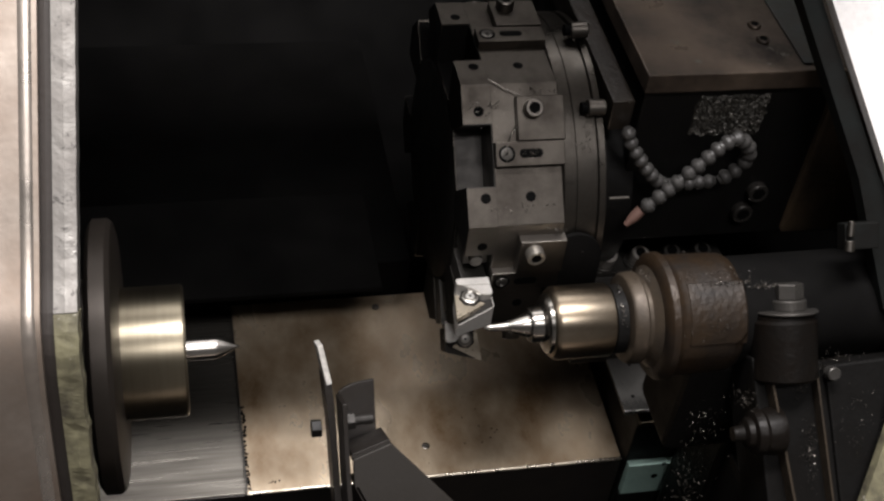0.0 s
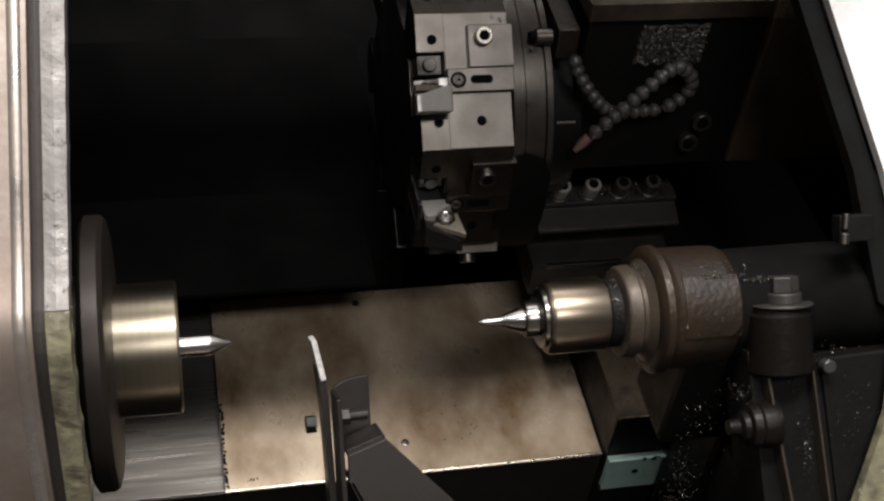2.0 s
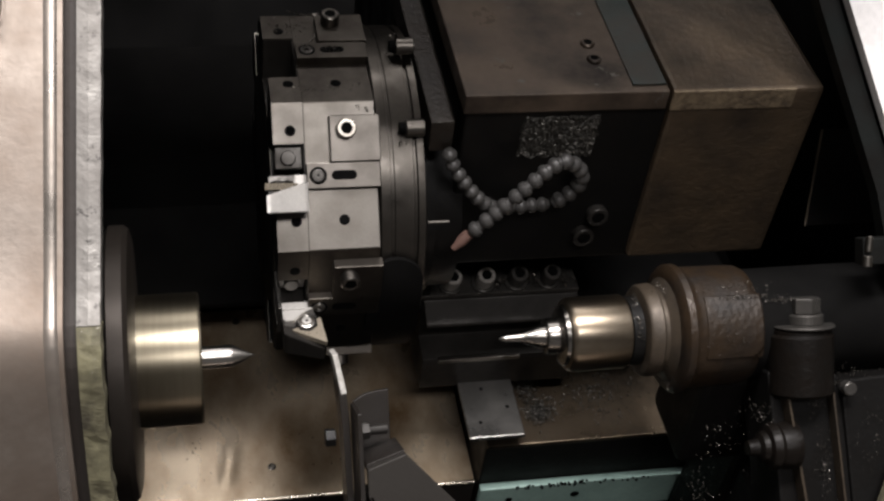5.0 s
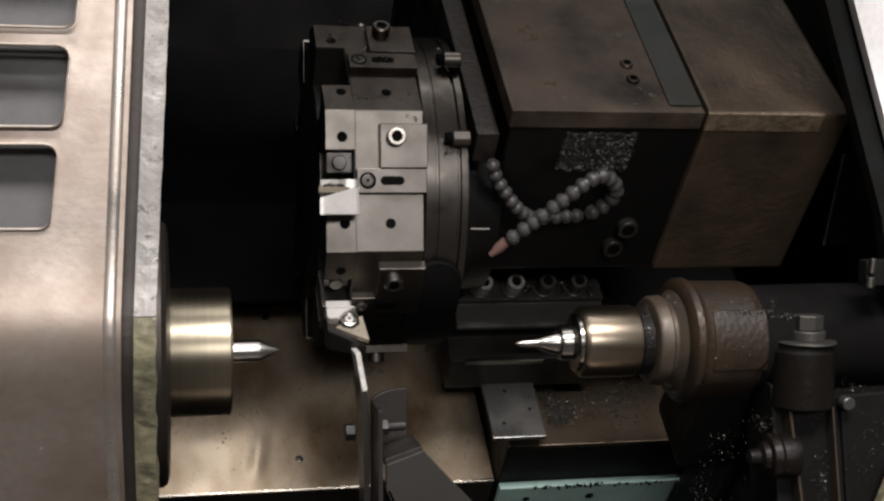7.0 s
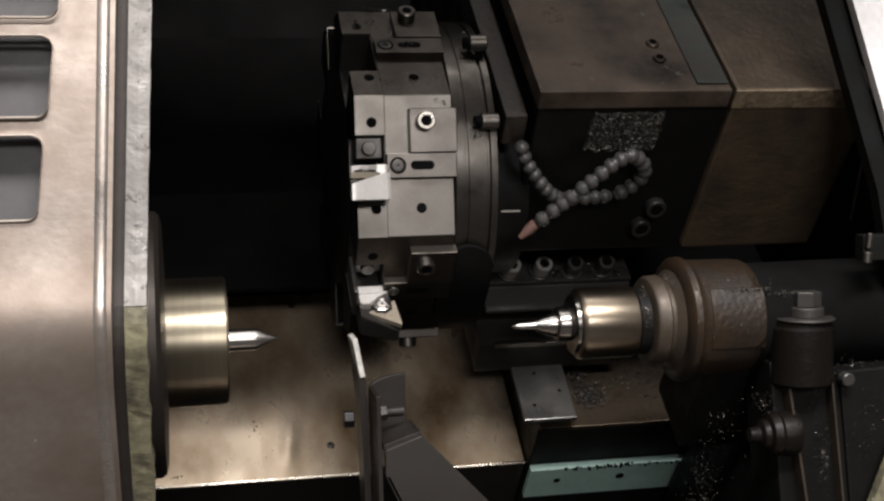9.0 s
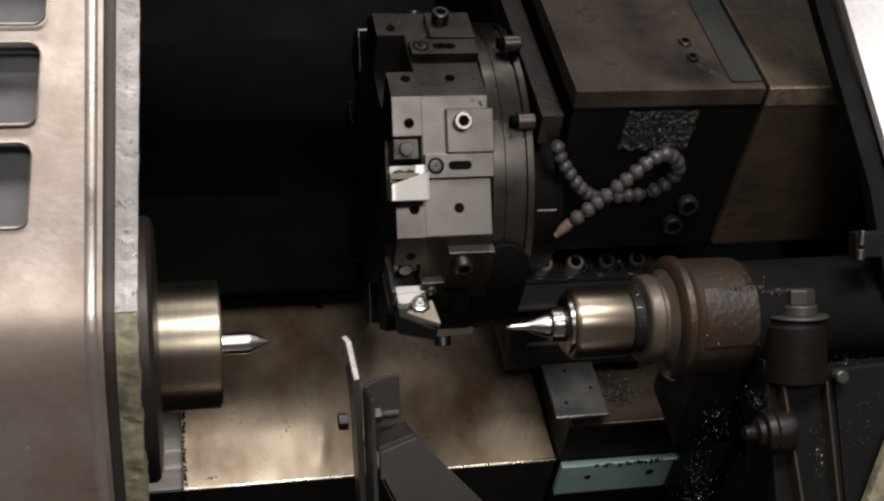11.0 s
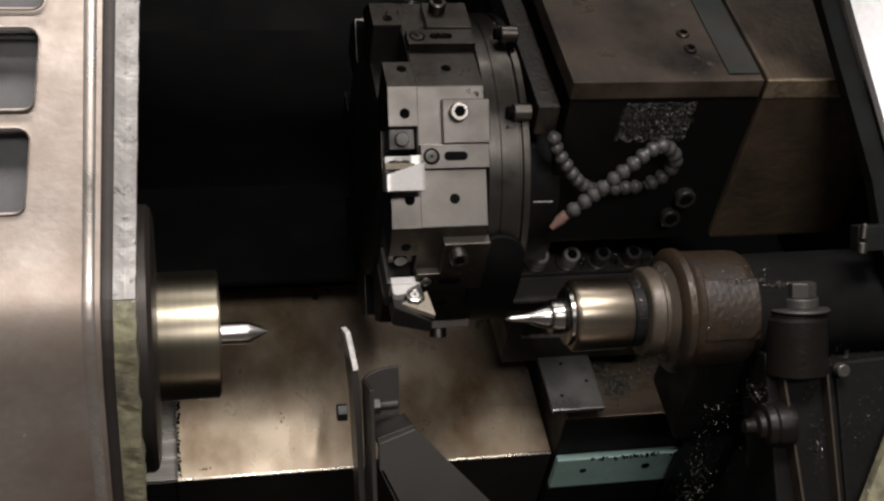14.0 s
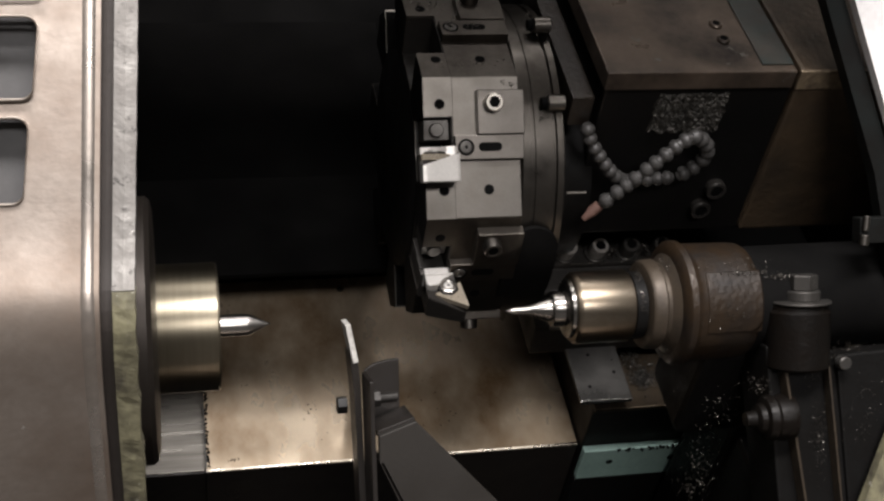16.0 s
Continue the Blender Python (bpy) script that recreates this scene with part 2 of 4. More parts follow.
def cap_screw(parent, at, way, r=0.0065, high=0.008, mat=None, name="cap_screw", label=""):
    """A socket head cap screw: head with a chamfer and a hexagonal socket."""
    own = turn([(0, r), (high - 0.0008, r), (high, r - 0.0008), (high, r * 0.62), (high * 0.35, r * 0.58), (high * 0.35, 0)], seg=24)
    bmesh.ops.transform(own, matrix=aim(at, way), verts=own.verts)
    head = part(name, own, mat or STEEL_GROUND, parent, label, True)
    # black hexagon near the mouth: the socket's inner shade is its colour
    hexa = turn([(high * 0.95, r * 0.60), (high * 0.955, r * 0.60)], seg=6)
    bmesh.ops.transform(hexa, matrix=aim(at, way), verts=hexa.verts)
    sock = part("socket", hexa, HOLE, head)
    ORIGIN[sock.name] = ORIGIN[parent.name]
    return head


def hole(parent, at, way, r=0.004, name="threaded_hole"):
    # flat black disc; on holes its colour is the shade inside
    own = turn([(-0.002, r), (0.0002, r), (0.0004, r * 0.9), (0.0004, 0)], seg=20)
    bmesh.ops.transform(own, matrix=aim(at, way), verts=own.verts)
    return part(name, own, HOLE, parent)


# ---- the enclosure ----
def enclosure():
    W = MACHINE
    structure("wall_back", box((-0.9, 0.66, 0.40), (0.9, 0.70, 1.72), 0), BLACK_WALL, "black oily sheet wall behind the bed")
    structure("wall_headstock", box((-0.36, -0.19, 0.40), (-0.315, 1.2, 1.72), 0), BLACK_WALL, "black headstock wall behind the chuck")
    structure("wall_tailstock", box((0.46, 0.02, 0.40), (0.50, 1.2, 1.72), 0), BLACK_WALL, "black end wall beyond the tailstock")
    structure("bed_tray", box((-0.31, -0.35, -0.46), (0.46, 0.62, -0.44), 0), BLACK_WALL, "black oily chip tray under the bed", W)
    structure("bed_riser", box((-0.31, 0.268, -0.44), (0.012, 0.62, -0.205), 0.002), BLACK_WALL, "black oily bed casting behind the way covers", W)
    # strip and stay are added to keep light off the way cover's rear
    structure("bed_shade_strip", box((-0.31, 0.180, -0.150), (-0.032, 0.300, -0.145), 0.0008), BLACK_WALL, "added black strip that shades the rear of the way cover", W)
    structure("bed_shade_stay", box((-0.31, 0.268, -0.205), (-0.032, 0.275, -0.150), 0), BLACK_WALL, "added black stay under the shading strip", W)
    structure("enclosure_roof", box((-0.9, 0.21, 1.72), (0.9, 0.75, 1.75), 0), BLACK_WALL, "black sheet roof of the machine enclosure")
    # unseen header, added to block the lamps; ends at x 0.20 to light the frame
    structure("light_cut_header", box((-0.9, -0.22, 1.355), (0.20, -0.19, 1.78), 0.004), DOOR, "added unseen header that cuts the lamps over the machine opening")
    structure("machine_apron", box((-0.9, -0.16, 0.0), (0.9, -0.12, 0.70), 0.004), DOOR, "bare steel apron under the machine opening")


def workshop():
    structure("floor", box((-4, -6, -0.05), (4, 2.5, 0.0), 0), CONCRETE, "grey concrete workshop floor")
    structure("ceiling", box((-4, -6, 3.4), (4, 2.5, 3.5), 0), PLASTER, "plain workshop ceiling")
    structure("wall_rear", box((-4, -6.1, 0), (4, -6, 3.4), 0), PLASTER, "plain plaster workshop wall")
    structure("wall_left", box((-4.1, -6, 0), (-4, 2.5, 3.4), 0), PLASTER, "plain plaster workshop wall")
    structure("wall_right", box((4, -6, 0), (4.1, 2.5, 3.4), 0), PLASTER, "plain plaster workshop wall")
    structure("wall_front", box((-4, 2.5, 0), (4, 2.6, 3.4), 0), PLASTER, "plain plaster workshop wall")


def slab(outline, y0, y1, bm=None, bevel=0.0):
    """An outline in world (x, z) given depth along y."""
    own = bmesh.new()
    f = own.faces.new([own.verts.new((x, y0, z)) for x, z in outline])
    made = bmesh.ops.extrude_face_region(own, geom=[f])
    bmesh.ops.translate(own, verts=[v for v in made["geom"] if isinstance(v, bmesh.types.BMVert)], vec=(0, y1 - y0, 0))
    bmesh.ops.recalc_face_normals(own, faces=own.faces)
    if bevel:
        bmesh.ops.bevel(own, geom=own.edges[:], offset=bevel, segments=2, affect="EDGES", profile=0.6)
    return merge(bm, own)


DOOR_LEAN = math.tan(radians(3.0))
DOOR_FOLD = 1.062
DOOR_VIEW = Vector((-0.225, -0.855, 1.146))
DOOR_BEND = [(1.60, 0.0), (1.06, 0.0), (1.05, 0.0010), (1.04, 0.0028), (1.03, 0.0056), (1.02, 0.0092), (1.01, 0.0136), (1.00, 0.0186), (0.98, 0.029), (0.95, 0.046), (0.90, 0.076), (0.70, 0.196)]


def bend(bm):
    """The door leans back above its fold line and in below it; its drawn plan is spread onto the lean."""
    for z, _ in [(1.10, 0), (1.09, 0), (1.08, 0), (1.075, 0), (1.07, 0), (1.065, 0)] + DOOR_BEND[1:-1]:
        bmesh.ops.bisect_plane(bm, geom=bm.verts[:] + bm.edges[:] + bm.faces[:], plane_co=(0, 0, z), plane_no=(0, 0, 1), dist=1e-6)
    for v in bm.verts:
        z = min(max(v.co.z, 0.7), 1.6)
        for (za, ya), (zb, yb) in zip(DOOR_BEND, DOOR_BEND[1:]):
            if za >= z >= zb:
                v.co.y += ya + (yb - ya) * (za - z) / (za - zb)
                break
        k, ray = 1.0, v.co - DOOR_VIEW
        for _ in range(10):
            height = DOOR_VIEW.z + ray.z * k
            back = DOOR_LEAN * 0.009 * math.log(1 + math.exp(min((height - DOOR_FOLD) / 0.009, 60)))
            # the sheet swells a little just over the fold
            back -= 0.0058 * math.exp(-((height - 1.046) / 0.025) ** 2)
            k = 1 + back / ray.y
        v.co = DOOR_VIEW + ray * k
    return bm


def door_left():
    d = thing("sliding_door", (-0.40, -0.24, 0.9), "worn bare-steel sliding door with rounded window slots", "door", matrix=Matrix())
    edge = [(-0.2395, 1.45), (-0.2604, 1.06), (-0.2612, 1.02), (-0.2612, 0.70)]

    def rim_x(z):
        for (xa, za), (xb, zb) in zip(edge, edge[1:]):
            if za >= z >= zb:
                return xa + (xb - xa) * (za - z) / (za - zb)
        return edge[0][0]

    def corner(cx, cz, r, a0):
        return [(cx + r * math.cos(radians(a0 + k * 15)), cz + r * math.sin(radians(a0 + k * 15))) for k in range(7)]
    slots = [(1.1020, 1.1415), (1.1495, 1.1870), (1.1950, 1.2310), (1.2390, 1.2745)]
    far = [-0.407, -0.4005, -0.395, -0.389]
    r = 0.0055
    y0, y1 = -0.2455, -0.240
    own = slab([(-0.75, 0.70), (rim_x(0.7), 0.70), (rim_x(1.02), 1.02), (rim_x(1.06), 1.06), (rim_x(1.102), 1.102), (-0.75, 1.102)], y0, y1)
    for k, (za, zb) in enumerate(slots):
        sx, lean, fx = -0.2915 + 0.0064 * k, 0.0032, far[k]
        right = [(sx - r, za)] + corner(sx - r, za + r, r, -90)[1:] + corner(sx + lean - r, zb - r, r, 0)
        slab(right + [(rim_x(zb), zb), (rim_x(za), za)], y0, y1, own)
        left = corner(fx + lean + r, zb - r, r, 90) + corner(fx + r, za + r, r, 180)
        slab(left + [(-0.75, za), (-0.75, zb)], y0, y1, own)
        nxt = slots[k + 1][0] if k + 1 < len(slots) else 1.45
        slab([(-0.75, zb), (rim_x(zb), zb), (rim_x(nxt), nxt), (-0.75, nxt)], y0, y1, own)
    part("door_sheet", bend(own), DOOR, d, "", True)
    for k, (za, zb) in enumerate(slots):
        sx, lean, fx = -0.2915 + 0.0064 * k, 0.0032, far[k]
        loop = corner(sx - r, za + r, r, -90) + corner(sx + lean - r, zb - r, r, 0) + corner(fx + lean + r, zb - r, r, 90) + corner(fx + r, za + r, r, 180)
        o = bmesh.new()
        rows = [[o.verts.new((x + ux, -0.2455 + uy, z + uz)) for ux, uy, uz in ((0, -0.0005, 0), (0, 0.0002, 0.0008), (0, 0.0052, 0), (0, 0.0002, -0.0008))] for x, z in loop]
        for a, b in zip(rows, rows[1:] + rows[:1]):
            for m in range(4):
                o.faces.new((a[m], a[(m + 1) % 4], b[(m + 1) % 4], b[m]))
        part("slot_edge", o, DOOR_EDGE, d, "bright worn slot edge", True)
    part("window_glass", bend(box((-0.75, -0.232, 1.085), (-0.272, -0.229, 1.30), 0)), GLASS_GREY, d, "scratched grey window behind the slots")

    def strip(off0, off1, ya, yb, pts, wobble=0.0):
        o = bmesh.new()
        cols = []
        (xa, za), (xb, zb) = pts[0], pts[-1]
        zs = np.linspace(za, zb, max(3, int(abs(za - zb) / 0.004)))
        for k, z in enumerate(zs):
            x = rim_x(z)
            w = wobble * noise.noise((0.3, 7.1, z * 140)) if wobble else 0
            cols.append([o.verts.new((x + off0, ya, z)), o.verts.new((x + (off0 + off1) / 2, ya - 0.0006 + w, z)), o.verts.new((x + off1 + w, ya, z)), o.verts.new((x + off1 + w, yb, z)), o.verts.new((x + off0, yb, z))])
        for a, b in zip(cols, cols[1:]):
            for k in range(5):
                j = (k + 1) % 5
                o.faces.new((a[k], a[j], b[j], b[k]))
        o.faces.new(cols[0])
        o.faces.new(cols[-1])
        return bend(o)
    o = bmesh.new()
    cols = []
    for z in np.linspace(1.45, 0.70, 180):
        cols.append([o.verts.new((rim_x(z) + dx, -0.2460 + dy, z)) for dx, dy in ((-0.0085, 0.0006), (-0.0078, 0.0003), (-0.0062, 0.0000), (-0.0045, -0.0001), (-0.0028, 0.0002), (-0.0016, 0.0010), (-0.0007, 0.0026), (-0.0001, 0.0056), (0.0, 0.0150))])
    for a, b in zip(cols, cols[1:]):
        for k in range(8):
            o.faces.new((a[k], a[k + 1], b[k + 1], b[k]))
    # paler than the sheet: the edge's glossy highlight is put into its colour
    part("rolled_edge", bend(o), DOOR_EDGE, d, "rolled front edge with its highlight in paler steel", True)
    part("seal", strip(0.0, 0.0058, -0.2400, -0.225, [edge[0], edge[-1]]), RUBBER, d, "black rubber door seal")
    part("rim", strip(0.0058, 0.0162, -0.2440, -0.226, [edge[0], (0, 1.060)], 0.0004), DOOR_RIM, d, "scuffed zinc-grey rim strip")
    part("painted_rim", strip(0.0058, 0.0166, -0.2446, -0.226, [(0, 1.0595), (0, 0.72)], 0.0012), RIM_PAINT, d, "rim strip with peeling yellow-green paint")


def frame_right():
    d = thing("door_frame", (0.30, 0.0, 1.1), "chipped white-painted frame of the machine opening", "door frame", matrix=Matrix())
    part("frame_sheet", slab([(0.110, 1.58), (0.2026, 1.302), (0.2365, 1.2005), (0.273, 1.0915), (0.284, 1.05), (0.7, 1.05), (0.7, 1.58)], -0.055, -0.047), WHITE_PAINT, d, "chipped white sheet")
    part("return_flange", slab([(0.096, 1.58), (0.187, 1.302), (0.2205, 1.2005), (0.2565, 1.0915), (0.274, 1.00), (0.30, 0.98), (0.30, 1.05), (0.2715, 1.0915), (0.2350, 1.2005), (0.2011, 1.302), (0.1085, 1.58)], -0.045, -0.034), FLANGE_DARK, d, "dark return flange")
    part("lower_frame", slab([(0.284, 1.049), (0.289, 1.02), (0.2745, 0.925), (0.2465, 0.855), (0.215, 0.77), (0.7, 0.77), (0.7, 1.049)], -0.055, -0.047), RIM_PAINT, d, "lower sheet with dull yellow-grey paint")
    c = thing("latch_pin", (0.242, -0.058, 1.045), "small steel latch pin on the dark frame flange", "latch", matrix=Matrix())
    own = rod((0.2412, -0.060, 1.0530), (0.2424, -0.060, 1.0635), 0.0024, 16, None, 0.0006)
    rod((0.2402, -0.060, 1.0430), (0.2408, -0.060, 1.0505), 0.0034, 16, own, 0.0006)
    part("pin", own, STEEL_GROUND, c, "", True)
    part("mount", box((0.2390, -0.0575, 1.044), (0.2640, -0.046, 1.062), 0.001), FLANGE_DARK, c)


# ---- headstock side ----
def spindle():
    c = thing("chuck", (-0.26, 0, 0), "spinning steel collet chuck with a large dark flange", "chuck")
    part("flange", turn([(-0.31, 0.05), (-0.256, 0.05), (-0.255, 0.084), (-0.252, 0.0885), (-0.243, 0.0885), (-0.240, 0.086), (-0.2385, 0.080), (-0.2375, 0.046)], (0, 0), 120), STEEL_FLANGE, c, "dark grey steel flange", True)
    part("nose", turn([(-0.242, 0.0415), (-0.238, 0.0430), (-0.1995, 0.0430), (-0.1982, 0.0418), (-0.1980, 0.0405), (-0.1980, 0.0085)], (0, 0), 120), STEEL_TURNED, c, "turned brass-toned steel nose", True)
    w = thing("workpiece", (-0.2, 0, 0), "bright turned steel pin with a pointed end in the chuck", "workpiece")
    part("pin", turn([(-0.206, 0.0074), (-0.1795, 0.0074), (-0.1775, 0.0070), (-0.1672, 0.0018), (-0.1660, 0.0011), (-0.1632, 0.0)]), STEEL_BRIGHT, w, "", True)
    return c, w


def chips(count, spots, seed, smallest=0.0006, largest=0.0022):
    """Loose curls and flakes of swarf round a list of (centre, spread)."""
    rnd = random.Random(seed)
    verts, faces = [], []
    for _ in range(count):
        c, sp = rnd.choice(spots)
        p = Vector([c[i] + rnd.gauss(0, 0.45) * sp[i] for i in range(3)])
        size = rnd.uniform(smallest, largest)
        q = Euler([rnd.uniform(0, 6.28) for _ in range(3)]).to_matrix()
        n0 = len(verts)
        arc = rnd.uniform(1.5, 4.5)
        for k in range(5):
            a = arc * k / 4
            for wdt in (-0.35, 0.35):
                verts.append(p + q @ Vector((math.cos(a), math.sin(a), wdt + 0.25 * k)) * size)
        for k in range(4):
            faces.append((n0 + 2 * k, n0 + 2 * k + 1, n0 + 2 * k + 3, n0 + 2 * k + 2))
    bm = bmesh.new()
    vs = [bm.verts.new(v) for v in verts]
    for f in faces:
        bm.faces.new([vs[i] for i in f])
    return bm


def crumbs(count, spots, seed, smallest=0.0008, largest=0.003):
    """Dark lumps of oily dirt."""
    rnd = random.Random(seed)
    bm = bmesh.new()
    for _ in range(count):
        c, sp = rnd.choice(spots)
        m = Matrix.Translation([c[i] + rnd.uniform(-1, 1) * sp[i] for i in range(3)]) @ Euler([rnd.uniform(0, 6) for _ in range(3)]).to_matrix().to_4x4()
        m = m @ Matrix.Diagonal((rnd.uniform(smallest, largest), rnd.uniform(smallest, largest), rnd.uniform(smallest, largest), 1))
        bmesh.ops.create_icosphere(bm, subdivisions=1, radius=0.5, matrix=m)
    return bm


def tailstock():
    t = thing("tailstock", (0.16, 0, -0.1), "oily brown cast-iron tailstock with a live centre", "tailstock")
    part("centre_point", turn([(0.0, 0.0), (0.0014, 0.0011), (0.0060, 0.0026), (0.0160, 0.0033), (0.0180, 0.0042), (0.0298, 0.0084), (0.0315, 0.0086)]), CENTRE_STEEL, t, "polished steel point", True)
    part("centre_neck", turn([(0.0315, 0.0085), (0.0325, 0.0085), (0.0330, 0.0118), (0.0345, 0.0126), (0.0410, 0.0128), (0.0425, 0.0118), (0.0428, 0.0180), (0.0440, 0.0205), (0.0462, 0.0212)]), CENTRE_STEEL, t, "", True)
    part("quill", turn([(0.0462, 0.0195), (0.0470, 0.0235), (0.0490, 0.0252), (0.0510, 0.0257), (0.0870, 0.0257), (0.0888, 0.0245), (0.0890, 0.015)]), QUILL, t, "bright worn steel quill", True)
    part("wiper_ring", turn([(0.0890, 0.0215), (0.0900, 0.0242), (0.0975, 0.0242), (0.0985, 0.022)]), BLACK_IRON, t, "black chip-covered wiper ring", True)
    part("collar", turn([(0.0985, 0.027), (0.0995, 0.0305), (0.1015, 0.0320), (0.1085, 0.0325), (0.1105, 0.0300), (0.1130, 0.0300), (0.118, 0.0360)]), CAST_MID, t, "", True)
    part("barrel", turn([(0.118, 0.036), (0.1195, 0.0425), (0.122, 0.0448), (0.1265, 0.0450), (0.1285, 0.0432), (0.1320, 0.0425), (0.166, 0.0420), (0.1715, 0.0414), (0.1745, 0.0398), (0.1750, 0.030)], (0, 0), 96), CAST_BROWN, t, "rough cast-iron barrel", True)
    # the rough raised pad on the barrel's front
    rnd = random.Random(17)
    own = bmesh.new()
    nx, na = 30, 30
    grid = []
    for i in range(nx + 1):
        col = []
        for j in range(na + 1):
            x, a = 0.1335 + 0.042 * i / nx, radians(164 - 62 * j / na)
            edge = min(i, nx - i, j, na - j)
            corner = math.hypot(max(i - nx + 8, 0), max(8 - j, 0))
            up = -0.0006 if edge == 0 or corner > 8 else 0.0008 + rnd.uniform(-0.00009, 0.00009) + 0.0002 * noise.noise((x * 300, a * 12, 1.7))
            col.append(own.verts.new((x, (0.0423 + up) * math.cos(a), (0.0423 + up) * math.sin(a))))
        grid.append(col)
    for i in range(nx):
        for j in range(na):
            own.faces.new((grid[i][j], grid[i][j + 1], grid[i + 1][j + 1], grid[i + 1][j]))
    part("cast_pad", own, CAST_BROWN, t, "pitted worn pad", True)
    part("barrel_rear", turn([(0.1745, 0.0385), (0.25, 0.0390), (0.34, 0.0390)]), BLACK_WALL, t, "", True)
    part("neck", box((0.150, -0.028, -0.125), (0.30, 0.034, -0.028), 0.006), BLACK_IRON, t, "black oily neck")
    part("foot", box((0.200, -0.030, -0.40), (0.30, 0.035, -0.115), 0.006), BLACK_IRON, t, "black oily foot")
    part("body", box((0.205, -0.100, -0.42), (0.45, 0.036, -0.130), 0.006), BLACK_IRON, t, "black oily body")
    # parts that stand upright in the room
    turnback = MACHINE.inverted()

    def upright(name, bm, mat, label="", smooth=False):
        bmesh.ops.transform(bm, matrix=turnback, verts=bm.verts)
        return part(name, bm, mat, t, label, smooth)
    y = -0.040
    own = rod((0.2040, y + 0.004, 0.955), (0.2040, y + 0.004, 0.998), 0.0225, 48, None, 0.002)
    rod((0.2040, y + 0.004, 0.996), (0.2040, y + 0.004, 1.002), 0.0205, 48, own, 0.002)
    upright("clamp_boss", own, BLACK_CAST, "", True)
    upright("clamp_washer", rod((0.2050, y + 0.002, 1.0015), (0.2050, y + 0.002, 1.0035), 0.0215, 48, None, 0.0008), STEEL_DARK, "worn steel washer", True)
    own = rod((0.2075, y + 0.004, 1.0030), (0.2075, y + 0.004, 1.0105), 0.0125, 32, None, 0.001)
    rod((0.2075, y + 0.004, 1.0105), (0.2075, y + 0.004, 1.0215), 0.0105, 6, own, 0.0008)
    upright("clamp_bolt", own, STEEL_DARK, "dark hexagon bolt head with a washer")
    upright("web", slab([(0.180, 0.972), (0.232, 0.966), (0.258, 0.80), (0.197, 0.80)], y + 0.004, y + 0.05, None, 0.002), BLACK_IRON, "oily black cast web")
    upright("rib", slab([(0.1870, 0.967), (0.1888, 0.967), (0.2180, 0.80), (0.2160, 0.80)], y - 0.008, y + 0.006, None, 0.0005), CAST_MID, "worn raised rib")
    upright("rib", slab([(0.2230, 0.957), (0.2245, 0.957), (0.2430, 0.80), (0.2413, 0.80)], y - 0.006, y + 0.006, None, 0.0005), CAST_MID, "worn raised rib")
    upright("side_plate", slab([(0.233, 0.963), (0.30, 0.966), (0.315, 0.80), (0.25, 0.80)], y + 0.001, y + 0.03, None, 0.002), BLACK_IRON)
    own = turn([(0.163, 0.005), (0.170, 0.006), (0.172, 0.0100), (0.1755, 0.0110), (0.177, 0.0150), (0.182, 0.0165), (0.185, 0.0150), (0.190, 0.0165), (0.197, 0.0165)], (y, 0.921), 40)
    upright("lock_knob", own, BLACK_CAST, "oily cast locking knob", True)
    head = rod((0.2345, y - 0.001, 0.9585), (0.2345, y - 0.010, 0.9585), 0.0048, 20, None, 0.0008)
    upright("web_screw", head, STEEL_DARK, "", True)
    return t


def tail_chips():
    y = -0.05
    back = MACHINE.inverted()
    spots = [((0.126, y, 0.897), (0.012, 0.006, 0.018)), ((0.120, y, 0.880), (0.014, 0.006, 0.012)), ((0.166, y - 0.004, 0.948), (0.012, 0.006, 0.008)),
             ((0.214, y + 0.008, 0.95), (0.008, 0.004, 0.012)), ((0.218, y + 0.008, 0.91), (0.008, 0.004, 0.035)), ((0.235, y + 0.006, 0.968), (0.022, 0.004, 0.006)), ((0.255, y + 0.007, 0.92), (0.02, 0.002, 0.03)), ((0.222, y + 0.010, 0.90), (0.004, 0.003, 0.03)), ((0.225, y + 0.010, 0.962), (0.012, 0.003, 0.003)), ((0.14, y, 0.93), (0.02, 0.01, 0.02))]
    bm = chips(850, spots, 4, 0.00025, 0.0007)
    me = bpy.data.meshes.new("swarf_chips")
    bm.to_mesh(me)
    bm.free()
    me.materials.append(SWARF)
    tagged(new("swarf_chips", me), "fine curled steel chips stuck to the oily tailstock", "chips", "", "stuff")
    spots = [((0.0935, -0.010, 0.0225), (0.003, 0.006, 0.004)), ((0.0935, 0.004, 0.0245), (0.003, 0.006, 0.003)), ((0.112, 0.006, 0.034), (0.006, 0.008, 0.004)), ((0.16, -0.004, 0.043), (0.03, 0.006, 0.002)), ((0.192, -0.013, 0.0375), (0.014, 0.002, 0.001)), ((0.192, -0.013, 0.0375), (0.014, 0.002, 0.001)),
             ((0.15, -0.036, 0.024), (0.02, 0.006, 0.006)), ((0.165, -0.0128, 0.0425), (0.025, 0.002, 0.001)), ((0.165, -0.0128, 0.0425), (0.025, 0.002, 0.001)), ((0.0935, -0.017, 0.017), (0.003, 0.005, 0.005)), ((0.118, -0.030, -0.02), (0.006, 0.01, 0.01))]
    bm = chips(520, spots, 5, 0.0003, 0.0009)
    bmesh.ops.transform(bm, matrix=MACHINE, verts=bm.verts)
    me = bpy.data.meshes.new("swarf_chips")
    bm.to_mesh(me)
    bm.free()
    me.materials.append(SWARF)
    tagged(new("swarf_chips", me), "fine steel chips lying on the tailstock barrel", "chips", "", "stuff")


